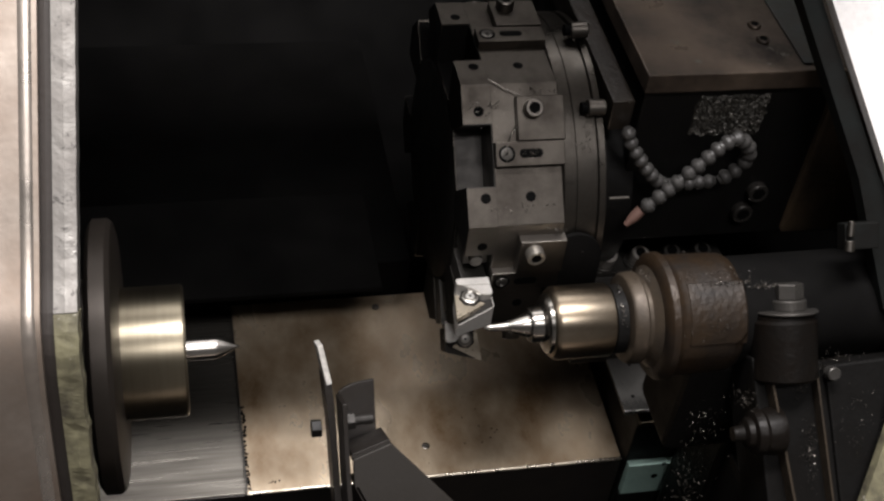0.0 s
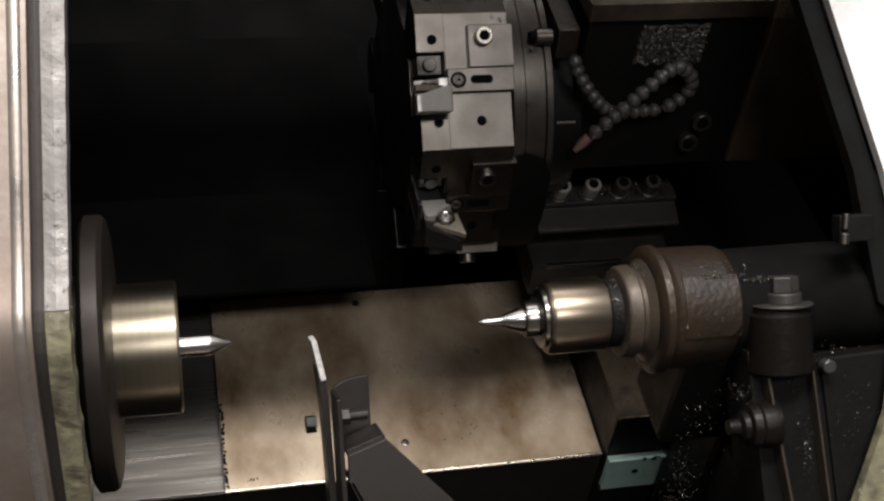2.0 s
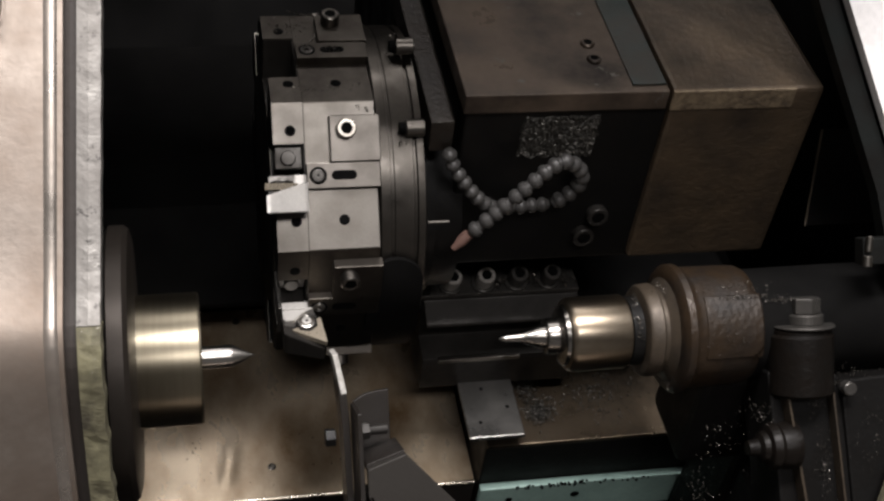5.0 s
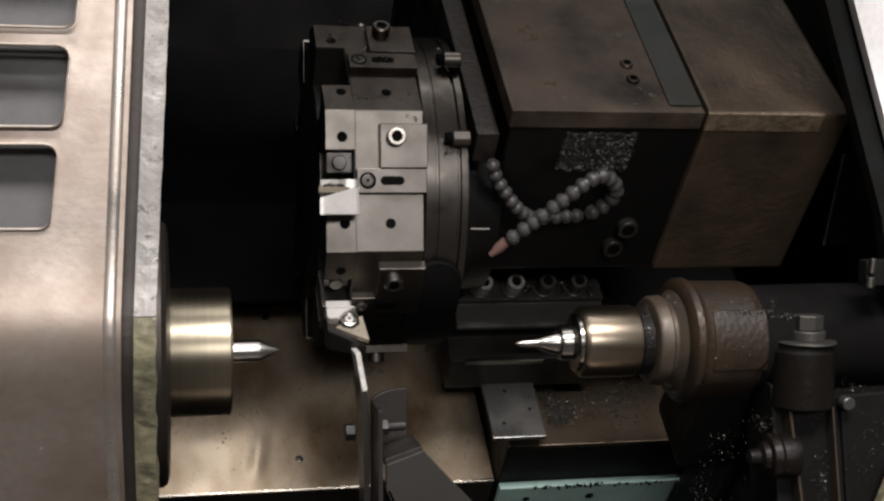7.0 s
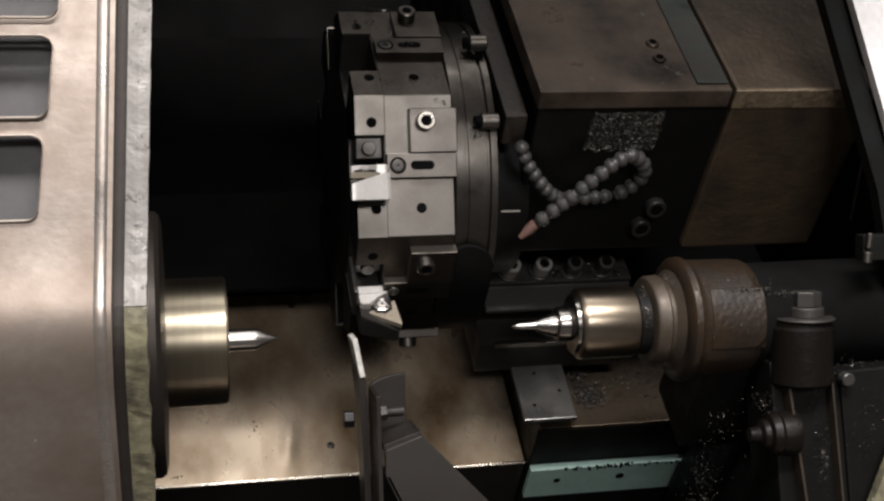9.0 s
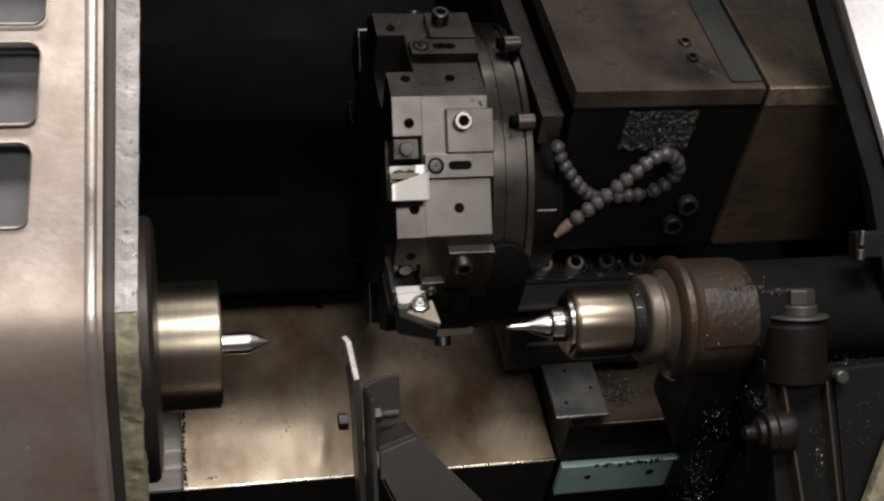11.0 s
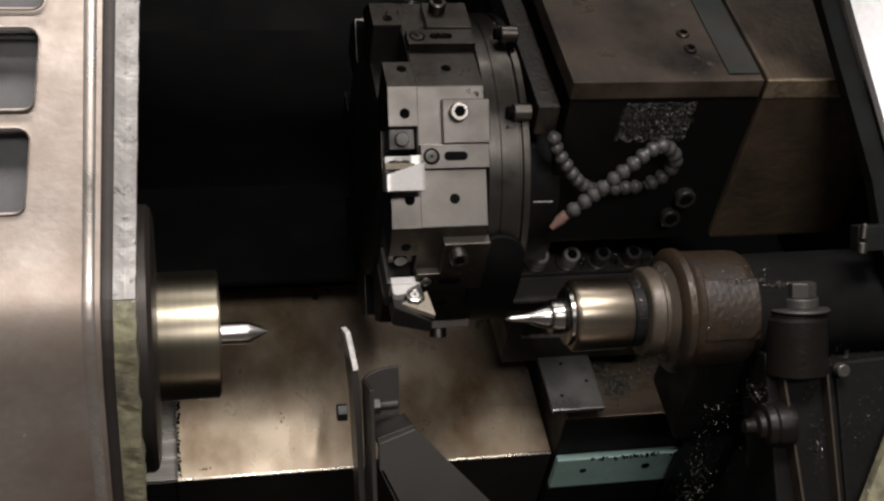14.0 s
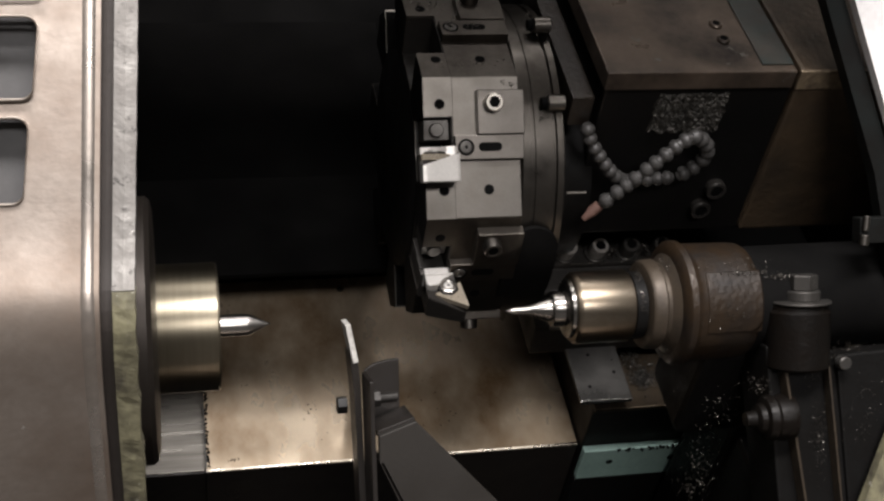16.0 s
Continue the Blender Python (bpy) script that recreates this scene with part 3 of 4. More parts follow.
def guard():
    g = thing("guard_bracket", (-0.105, 0.0, 0.9), "dark steel bracket with a white upright edge and slanting arm", "bracket", matrix=Matrix())
    part("white_edge", slab([(-0.1128, 0.9960), (-0.1092, 0.9966), (-0.1042, 0.9700), (-0.1078, 0.9690)], 0.0, 0.024, None, 0.0004), WHITE_EDGE, g, "scuffed white upright edge")
    part("upright", slab([(-0.1100, 0.9770), (-0.1076, 0.9685), (-0.1042, 0.9695), (-0.1030, 0.955), (-0.0985, 0.78), (-0.1028, 0.78), (-0.1075, 0.945)], 0.002, 0.028, None, 0.0004), BRACKET, g)
    part("angle_plate", slab([(-0.1015, 0.962), (-0.0985, 0.9620), (-0.0965, 0.78), (-0.1000, 0.78)], -0.030, 0.006, None, 0.0005), BRACKET, g)
    part("rear_plate", slab([(-0.0990, 0.9620), (-0.0950, 0.9648), (-0.0900, 0.9668), (-0.0830, 0.9682), (-0.0745, 0.9690), (-0.0745, 0.9300), (-0.0985, 0.9250)], 0.010, 0.014, None, 0.0005), BRACKET, g, "flat brown-black plate")
    bolt = rod((-0.1190, 0.008, 0.9390), (-0.1120, 0.008, 0.9390), 0.0062, 6, None, 0.0005)
    part("bolt_head", bolt, BLACK_IRON, g, "hexagon bolt head")
    own = rod((-0.098, -0.004, 0.9445), (-0.0785, -0.004, 0.9455), 0.0030, 14)
    for k in range(8):
        x = -0.0905 + 0.0015 * k
        rod((x, -0.004, 0.945), (x + 0.0007, -0.004, 0.945), 0.0034, 14, own)
    part("stud", own, BLOCK_DARK, g, "threaded stud")
    nut = rod((-0.0975, -0.004, 0.9447), (-0.0905, -0.004, 0.9450), 0.0060, 6, None, 0.0005)
    part("nut", nut, BLOCK_DARK, g, "hexagon nut")
    part("arm", slab([(-0.0965, 0.9260), (-0.0715, 0.9345), (0.0150, 0.842), (-0.012, 0.80), (-0.045, 0.80), (-0.0965, 0.908)], -0.034, -0.028, None, 0.0008), BRACKET_GREY, g, "flat grey-brown slanting arm")
    part("arm_flange", slab([(-0.0965, 0.9280), (-0.0715, 0.9360), (-0.0705, 0.9335), (-0.0965, 0.9240)], -0.028, 0.008, None, 0.0004), BRACKET, g)
    part("arm_side", slab([(-0.0965, 0.9080), (-0.0935, 0.9080), (-0.045, 0.805), (-0.048, 0.80)], -0.034, 0.0, None, 0.0004), BRACKET, g)
    return g


# ---- carriage ----
def way_cover():
    c = thing("way_cover", (-0.06, 0.15, -0.25), "stained stainless telescopic way cover with a bent front edge", "way cover")
    own = bmesh.new()
    nx, ns = 70, 60
    grid = []
    for i in range(nx + 1):
        col = []
        for j in range(ns + 1):
            x, s = -0.2255 + 0.323 * i / nx, 0.0545 + 0.21 * (j / ns) ** 1.2
            dent = 0.0012 * noise.noise((x * 9, s * 9, 0.4)) + 0.0005 * noise.noise((x * 28, s * 28, 3.4))
            # a pressed crease and a shallow buckle in the sheet
            dent += 0.0014 * math.exp(-((x + 0.106 - 0.15 * (s - 0.09)) / 0.0055) ** 2 - ((s - 0.088) / 0.026) ** 4)
            dent -= 0.0012 * math.exp(-((x + 0.150) / 0.018) ** 2 - ((s - 0.13) / 0.03) ** 2)
            fade = min(1, (s - 0.0545) / 0.02)
            col.append(own.verts.new((x, s, -0.2472 + dent * fade)))
        grid.append(col)
    for i in range(nx):
        for j in range(ns):
            own.faces.new((grid[i][j], grid[i + 1][j], grid[i + 1][j + 1], grid[i][j + 1]))
    part("top_sheet", own, COVER, c, "", True)
    part("front_edge", rod((-0.2255, 0.0547, -0.2492), (0.0975, 0.0547, -0.2492), 0.0021, 16), COVER_EDGE, c, "bright worn bent edge", True)
    part("front_skirt", box((-0.2255, 0.0528, -0.345), (0.0975, 0.0548, -0.2492), 0.0004), BRACKET, c, "dark front skirt")
    part("left_lip", box((-0.2262, 0.056, -0.2500), (-0.2248, 0.264, -0.2462), 0.0003), STEEL_DARK, c)
    for x, s in ((-0.0709, 0.0847), (-0.0905, 0.2500)):
        own = turn([(0, 0.0036), (0.0012, 0.0034), (0.0016, 0.0022), (0.0009, 0.0020), (0.0009, 0)], seg=18)
        bmesh.ops.transform(own, matrix=aim((x, s, -0.2474), (0, 0, 1)), verts=own.verts)
        part("cover_screw", own, STEEL_GROUND, c, "", True)
    own = crumbs(46, [((-0.2235, 0.10, -0.2466), (0.0012, 0.045, 0.0004))], 11, 0.001, 0.0035)
    crumb = [((-0.1340, 0.1080, -0.2470), (0.006, 0.012, 0.0002)), ((-0.10, 0.10, -0.2470), (0.03, 0.03, 0.0002)), ((-0.2035, 0.0625, -0.2470), (0.005, 0.0012, 0.0002)), ((-0.02, 0.11, -0.2470), (0.03, 0.03, 0.0002))]
    more = crumbs(46, crumb, 12, 0.0006, 0.0022)
    merge(own, more)
    tagged(part("dirt_crumbs", own, HOLE, c, "black oily crumbs"), "", "", "", "stuff")
    return c


def fixed_cover():
    c = thing("fixed_way_cover", (-0.3, 0.15, -0.26), "streaked grey steel way cover under the chuck", "way cover")
    part("top_sheet", box((-0.31, 0.060, -0.2580), (-0.04, 0.266, -0.2555), 0.0006), COVER_STREAK, c)
    part("front_skirt", box((-0.31, 0.0585, -0.345), (-0.04, 0.0605, -0.2570), 0.0004), BRACKET, c)
    return c


def saddle():
    c = thing("saddle", (0.18, 0.1, -0.3), "black oily lathe saddle with a teal-painted front strip", "saddle")
    part("saddle_block", box((0.0990, 0.048, -0.40), (0.37, 0.55, -0.189), 0.002), BLACK_IRON, c)
    part("top_sheet", box((0.0985, 0.0430, -0.189), (0.37, 0.150, -0.1845), 0.0008), SADDLE_TOP, c, "oily brown steel top sheet")
    part("teal_strip", box((0.0998, 0.0405, -0.284), (0.36, 0.0475, -0.2425), 0.0012), TEAL, c, "chipped teal-painted strip")
    for x, r in ((0.1264, 0.0032), (0.185, 0.0040)):
        hole(c, (x, 0.0405, -0.2600), (0, -1, 0), r, "screw_hole")
    own = crumbs(60, [((0.20, 0.0398, -0.2425), (0.06, 0.0012, 0.0016)), ((0.16, 0.0398, -0.2420), (0.03, 0.0012, 0.002))], 21, 0.001, 0.0035)
    tagged(part("dirt_crumbs", own, HOLE, c, "black oily crumbs"), "", "", "", "stuff")
    own = chips(1300, [((0.143, 0.098, -0.1815), (0.010, 0.024, 0.0022)), ((0.150, 0.075, -0.1815), (0.014, 0.012, 0.0020)), ((0.146, 0.070, -0.1815), (0.009, 0.010, 0.0024)), ((0.20, 0.09, -0.1825), (0.04, 0.03, 0.0008))], 22, 0.0005, 0.0014)
    tagged(part("chip_scatter", own, CRUST, c, "curled oily steel chips"), "", "", "", "stuff")
    part("rear_plate", box((0.0995, 0.041, -0.40), (0.36, 0.0475, -0.2855), 0.001), BLACK_IRON, c)
    return c


def hose_line(name, points, r0, parent, label, squash=0.75):
    """A jointed coolant hose: rounded links along a bent line."""
    pts = [Vector(p) for p in points]
    line = []
    for k in range(len(pts) - 1):
        p0, p1, p2, p3 = pts[max(k - 1, 0)], pts[k], pts[k + 1], pts[min(k + 2, len(pts) - 1)]
        for j in range(12):
            u = j / 12
            line.append(0.5 * (2 * p1 + (p2 - p0) * u + (2 * p0 - 5 * p1 + 4 * p2 - p3) * u * u + (3 * p1 - p0 - 3 * p2 + p3) * u ** 3))
    line.append(pts[-1])
    made, run, step = [], 0.0, r0 * 1.55
    hose = None
    for a, b in zip(line, line[1:]):
        run += (b - a).length
        if run >= step:
            run -= step
            own = turn([(-r0 * 0.85, r0 * 0.55), (-r0 * 0.6, r0 * 0.72), (-r0 * 0.35, r0 * 0.95), (0, r0), (r0 * 0.3, r0 * 0.93), (r0 * 0.5, r0 * 0.7), (r0 * 0.85, r0 * 0.62)], seg=18)
            bmesh.ops.transform(own, matrix=aim(b, b - a), verts=own.verts)
            link = part(name, own, HOSE, parent, label, True)
            made.append(link)
    return made


def cross_slide():
    c = thing("turret_slide", (0.16, 0.2, 0.0), "oily brown turret gearbox on the cross slide", "turret slide")
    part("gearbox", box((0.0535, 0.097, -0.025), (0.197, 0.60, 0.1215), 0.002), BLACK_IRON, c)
    part("top_plate", box((0.0505, 0.0915, 0.1218), (0.1915, 0.36, 0.1370), 0.0012), BOX_BROWN, c, "oil-stained brown top plate")
    part("top_rail", box((0.1665, 0.0985, 0.1372), (0.1905, 0.36, 0.1384), 0.0004), TEAL_DARK, c, "oily teal-painted strip")
    part("end_cover", box((0.1945, 0.0915, -0.022), (0.3045, 0.36, 0.1370), 0.003), BOX_RUST, c, "rusty brown end cover")
    part("end_cover_lip", box((0.1935, 0.0895, 0.1215), (0.2830, 0.0925, 0.1380), 0.0012), BOX_GRIT, c, "pitted gritty lip")
    # black side sheet past the end cover, with a worn front edge
    a, b = Vector((0.3545, 0.1474, 0.0512)), Vector((0.3395, 0.0999, -0.0055))
    own = bmesh.new()
    rows = [[own.verts.new(p + d) for p in (a, b, b + Vector((0.07, 0, 0)), a + Vector((0.07, 0, 0)))] for d in (Vector((0, 0, 0)), Vector((0, 0.0023, -0.0019)))]
    for m in range(4):
        own.faces.new((rows[0][m], rows[0][(m + 1) % 4], rows[1][(m + 1) % 4], rows[1][m]))
    own.faces.new(rows[0])
    own.faces.new(rows[1])
    part("side_sheet", own, BLACK_IRON, c, "black oily side sheet")
    part("sheet_edge", rod(a, b, 0.0009, 10), CAST_WORN, c, "worn bright sheet edge", True)
    part("chip_crust", gritty((0.094, 0.0935, 0.078), (0.149, 0.0975, 0.114)), CRUST, c, "crust of fine chips stuck in oil")
    part("slide_plate", box((0.0300, 0.0925, 0.0900), (0.0460, 0.45, 0.1150), 0.0012), CAST_DARK, c)
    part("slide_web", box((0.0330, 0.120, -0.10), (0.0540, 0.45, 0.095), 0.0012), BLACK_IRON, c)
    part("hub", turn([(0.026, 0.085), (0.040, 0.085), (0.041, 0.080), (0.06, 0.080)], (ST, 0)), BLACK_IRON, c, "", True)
    # black shoe hugging the lower rim of the turret disc
    own = bmesh.new()
    cols = []
    for i in range(15):
        x = -0.0125 + 0.0375 * i / 14
        first = 172 - 9 * math.sqrt(max(0.0, 1 - ((x - 0.006) / 0.0195) ** 2))
        cols.append([own.verts.new((x, ST + r * math.cos(radians(a)), r * math.sin(radians(a)))) for r in (0.1186, 0.1230) for a in np.linspace(first, 232, 15)])
    for a, b in zip(cols, cols[1:]):
        for j in range(14):
            own.faces.new((a[j], a[j + 1], b[j + 1], b[j]))
            own.faces.new((a[15 + j], b[15 + j], b[16 + j], a[16 + j]))
        own.faces.new((a[0], b[0], b[15], a[15]))
        own.faces.new((a[14], a[29], b[29], b[14]))
    for col in (cols[0], cols[-1]):
        for j in range(14):
            own.faces.new((col[j], col[15 + j], col[16 + j], col[j + 1]))
    part("chip_shoe", own, BLACK_WALL, c, "black oily shoe under the turret disc", True)
    part("shoe_tab", box((0.0270, 0.1185, -0.0880), (0.0390, 0.1450, -0.0838), 0.0008), STEEL_DARK, c)
    # stepped lower block with its four screws
    st = [(0.175, -0.0845), (0.1205, -0.0845), (0.1200, -0.0900), (0.1020, -0.0985), (0.1010, -0.1010), (0.1230, -0.1030), (0.1230, -0.1350), (0.0990, -0.1370), (0.0980, -0.1420), (0.0980, -0.1720), (0.30, -0.1720), (0.30, -0.06), (0.175, -0.06)]
    part("tool_block", prism(st, 0.0495, 0.1760, 0.0008), BLOCK_DARK, c, "stepped oily steel block")
    part("ledge", box((0.0400, 0.1190, -0.0875), (0.1760, 0.1450, -0.0838), 0.0008), STEEL_DARK, c)
    part("lower_plate", box((0.0815, 0.0410, -0.1730), (0.1270, 0.1150, -0.1685), 0.0010), PLATE_DARK, c, "flat oily steel plate")
    for x, s in ((0.100, 0.090), (0.118, 0.070), (0.093, 0.056)):
        hole(c, (x, s, -0.1685), (0, 0, 1), 0.0016, "rivet")
    part("block_bar", box((0.0620, 0.0965, -0.1405), (0.1300, 0.1005, -0.1365), 0.0006), STEEL_GROUND, c, "worn bright bar")
    for k in range(4):
        x = 0.0712 + 0.0268 * k
        rod_bm = rod((x, 0.1285, -0.0840), (x, 0.1283, -0.0805), 0.0098, 28, None, 0.0006)
        part("washer", rod_bm, STEEL_DARK, c, "", True)
        cap_screw(c, (x, 0.1282, -0.0810), (0, -0.36, 0.933), 0.0070, 0.0165, SCREW_DULL if k < 2 else STEEL_DARK)
    own = chips(70, [((0.0712 + 0.0268 * k + 0.010, 0.126, -0.0785), (0.012, 0.006, 0.004)) for k in range(1, 4)], 31, 0.0008, 0.0022)
    tagged(part("chip_scatter", own, SWARF, c, "steel chips round the screws"), "", "", "", "stuff")
    for x, n in ((0.163, 0.0215), (0.156, 0.0010)):
        cap_screw(c, (x, 0.0970, n), (0, -1, 0.1), 0.0080, 0.0070, BLOCK_DARK, "gearbox_screw")
    for x, q in ((0.147, 0.128), (0.147, 0.146)):
        cap_screw(c, (x, q, 0.1370), (0, 0, 1), 0.0050, 0.0022, BOX_BROWN, "plate_screw")
    # locking screws round the turret
    for a, b in (((0.0140, 0.0992, 0.1053), (0.0270, 0.0992, 0.1053)), ((0.0150, 0.1640, 0.1246), (0.0280, 0.1640, 0.1246))):
        own = rod(a, b, 0.0060, 24, None, 0.0008)
        part("ring_screw", own, STEEL_GROUND, c, "bright cylindrical screw head", True)
        own = rod((a[0] - 0.004, a[1], a[2]), a, 0.0042, 16)
        part("ring_screw_socket", own, HOLE, c)
    part("index_pin", rod((0.0270, 0.0550, 0.0600), (0.0410, 0.0550, 0.0600), 0.0010, 10), STEEL_GROUND, c)

    def at(px, py, s=0.075):
        return (0.0534 + 0.000396 * (px - 855) + 0.000069 * (py - 438), s, 0.0223 + 0.00052 * (438 - py))
    hose_line("hose_link", [at(872, 424, 0.070), at(893, 408, 0.070), at(940, 376, 0.072), at(988, 342, 0.074), at(1030, 318, 0.078), at(1062, 316, 0.082), at(1090, 345, 0.086), at(1082, 376, 0.088), at(1045, 400, 0.088)], 0.0058, c, "")
    hose_line("hose_link", [at(850, 288, 0.088), at(858, 318, 0.084), at(878, 346, 0.080), at(902, 372, 0.078), at(930, 394, 0.082), at(965, 402, 0.086), at(1035, 402, 0.088)], 0.0053, c, "")
    own = turn([(-0.003, 0.0040), (0.004, 0.0042), (0.010, 0.0026), (0.0125, 0.0022)], seg=18)
    p, q = Vector(at(872, 424, 0.070)), Vector(at(850, 440, 0.068))
    bmesh.ops.transform(own, matrix=aim(p, q - p), verts=own.verts)
    part("nozzle", own, NOZZLE, c, "faded orange hose nozzle", True)
    return c


def gritty(a, b):
    """A lumpy crust standing on a flat face."""
    rnd = random.Random(8)
    own = bmesh.new()
    nx, nn = 44, 30
    grid = []
    for i in range(nx + 1):
        col = []
        for j in range(nn + 1):
            x, n = a[0] + (b[0] - a[0]) * i / nx, a[2] + (b[2] - a[2]) * j / nn
            edge = min(i, nx - i, j, nn - j)
            x += 0.0025 * noise.noise((n * 180, 1.1, x * 60))
            n += 0.0025 * noise.noise((x * 180, 4.1, n * 60))
            up = 0.0 if edge == 0 else 0.0008 + rnd.random() * 0.0022
            col.append(own.verts.new((x, b[1] - up, n)))
        grid.append(col)
    for i in range(nx):
        for j in range(nn):
            own.faces.new((grid[i][j], grid[i + 1][j], grid[i + 1][j + 1], grid[i][j + 1]))
    return own


XL, XR = -0.0738, -0.0058
ST, RT = 0.1625, 0.118
SLOT_X, SLOT_V, SLOT_DEEP = -0.0536, 0.0218, 0.034


def turret():
    t = thing("tool_turret", (0.0, ST, 0.0), "eight-sided ground steel tool turret with clamped tools", "turret")
    half = RT * math.tan(radians(22.5))

    def face(k):
        """From (x, v along the face, w outward) of station k to machine axes; station 3 faces the door."""
        a = radians(45 * k)
        return Matrix(((1, 0, 0, 0), (0, math.sin(a), math.cos(a), ST), (0, -math.cos(a), math.sin(a), 0), (0, 0, 0, 1)))

    def flat(k, v, w):
        p = face(k) @ Vector((0, v, w))
        return (p.y, p.z)
    full, notched = [], []
    for k in range(8):
        full.append(flat(k, half, RT))
        notched += [flat(k, half, RT), flat(k, SLOT_V, RT), flat(k, SLOT_V, RT - SLOT_DEEP), flat(k, -SLOT_V, RT - SLOT_DEEP), flat(k, -SLOT_V, RT)]
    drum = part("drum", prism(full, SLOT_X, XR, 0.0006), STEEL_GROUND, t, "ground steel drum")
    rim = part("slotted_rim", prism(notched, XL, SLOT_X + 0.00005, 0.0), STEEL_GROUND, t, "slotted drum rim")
    # all stations but 3 get darker steel: oil on 2, painted shade elsewhere
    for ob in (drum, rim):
        ob.data.materials.append(STAINED_SHADED_STEEL)
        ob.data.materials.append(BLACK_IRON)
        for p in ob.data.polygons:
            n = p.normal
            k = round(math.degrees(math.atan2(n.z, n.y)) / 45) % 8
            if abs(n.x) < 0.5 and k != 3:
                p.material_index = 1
            # end faces turned to the headstock: their shade is painted black
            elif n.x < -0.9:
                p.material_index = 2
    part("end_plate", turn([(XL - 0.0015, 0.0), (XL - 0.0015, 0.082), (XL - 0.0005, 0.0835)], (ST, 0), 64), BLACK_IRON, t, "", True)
    part("disc", turn([(XR, 0.110), (XR + 0.0005, 0.1165), (-0.0035, 0.1180), (0.0030, 0.1180), (0.0035, 0.1165), (0.0055, 0.1165), (0.0060, 0.1172), (0.0190, 0.1172), (0.0198, 0.1150), (0.0212, 0.1150), (0.0220, 0.1172), (0.0265, 0.1172), (0.0272, 0.1160), (0.0275, 0.06)], (ST, 0), 128), DISC_STEEL, t, "round grooved disc", True)

    def put(name, bm, mat, k, parent=None, label="", smooth=False):
        bmesh.ops.transform(bm, matrix=face(k), verts=bm.verts)
        return part(name, bm, mat, parent or t, label, smooth)

    for k in range(8):
        m = face(k)
        out = m.to_3x3() @ Vector((0, 0, 1))
        for x, v in ((-0.0624, 0.0303), (-0.0610, -0.0293), (-0.0292, -0.0293)):
            hole(t, m @ Vector((x, v, RT)), out, 0.0036)
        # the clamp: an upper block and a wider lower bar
        # clamps and screws off station 3 take darker steel, shade included in the colour
        steel = CLAMP_STEEL if k == 3 else STAINED_SHADED_STEEL
        # added thin skins paint the slots' oil and shade; plain black on hidden stations
        slot_shade = SHADE_STEEL if k in (2, 3, 4) else BLACK_WALL
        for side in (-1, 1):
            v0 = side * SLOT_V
            put("slot_shade_skin", box((XL + 0.0003, min(v0, v0 - side * 0.0006), RT - SLOT_DEEP), (SLOT_X, max(v0, v0 - side * 0.0006), RT - 0.0012), 0), slot_shade, k)
        put("slot_shade_skin", box((SLOT_X - 0.0005, -SLOT_V + 0.0007, RT - SLOT_DEEP), (SLOT_X + 0.0001, SLOT_V - 0.0007, RT - 0.0012), 0), slot_shade, k)
        put("slot_shade_skin", box((XL + 0.0003, -SLOT_V + 0.0007, RT - SLOT_DEEP - 0.0002), (SLOT_X - 0.0006, SLOT_V - 0.0007, RT - SLOT_DEEP + 0.0005), 0), slot_shade, k)
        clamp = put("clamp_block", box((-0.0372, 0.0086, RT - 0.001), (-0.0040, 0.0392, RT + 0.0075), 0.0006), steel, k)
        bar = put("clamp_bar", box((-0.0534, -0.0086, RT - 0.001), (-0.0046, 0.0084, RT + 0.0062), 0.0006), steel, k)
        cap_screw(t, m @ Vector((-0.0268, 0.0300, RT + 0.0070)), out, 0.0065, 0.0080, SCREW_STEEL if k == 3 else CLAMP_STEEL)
        # sink and oval slot are flat black, their inner shade put into the colour
        own = turn([(-0.003, 0.0058), (0.0002, 0.0058), (0.0003, 0.0054), (0.0003, 0)], seg=26)
        bmesh.ops.transform(own, matrix=aim((-0.0459, 0, RT + 0.0062), (0, 0, 1)), verts=own.verts)
        put("screw_sink", own, HOLE, k)
        own = turn([(0.0002, 0.0044), (0.0006, 0.0042), (0.0008, 0.0034), (0.0005, 0.0032), (0.0005, 0.0024), (0.0008, 0.0022), (0.0008, 0.0014), (0.0003, 0.0012)], seg=22)
        bmesh.ops.transform(own, matrix=aim((-0.0459, 0, RT + 0.0062), (0, 0, 1)), verts=own.verts)
        put("sunk_screw", own, STEEL_DARK, k, None, "", True)
        own = bmesh.new()
        ring = [own.verts.new((-0.0287 + (0.0052 if math.cos(a) > 0 else -0.0052) + 0.0031 * math.cos(a), 0.0031 * math.sin(a), RT + 0.0064)) for a in [2 * math.pi * (j + 0.5) / 24 for j in range(24)]]
        f = own.faces.new(ring)
        made = bmesh.ops.extrude_face_region(own, geom=[f])
        bmesh.ops.translate(own, verts=[v for v in made["geom"] if isinstance(v, bmesh.types.BMVert)], vec=(0, 0, -0.003))
        put("oval_slot", own, HOLE, k)

    def tool(k, inner, side, steel):
        """A turning tool in the slot: shank, wedge, and a head whose triangular insert points out at one corner.
        u runs along the spindle from the head's inner side towards the tip."""
        put("tool_shank", box((-0.0732, -0.0270, RT - 0.033), (-0.0545, -0.0025, RT + 0.003), 0.0006), STEEL_DARK, k)
        put("tool_wedge", box((-0.0725, 0.0060, RT - 0.030), (-0.0545, 0.0205, RT - 0.008), 0.0008), STEEL_DARK, k)
        own = rod((-0.064, 0.0130, RT - 0.009), (-0.064, 0.0130, RT - 0.003), 0.0050, 20, None, 0.0006)
        put("wedge_screw", own, STEEL_DARK, k, None, "", True)

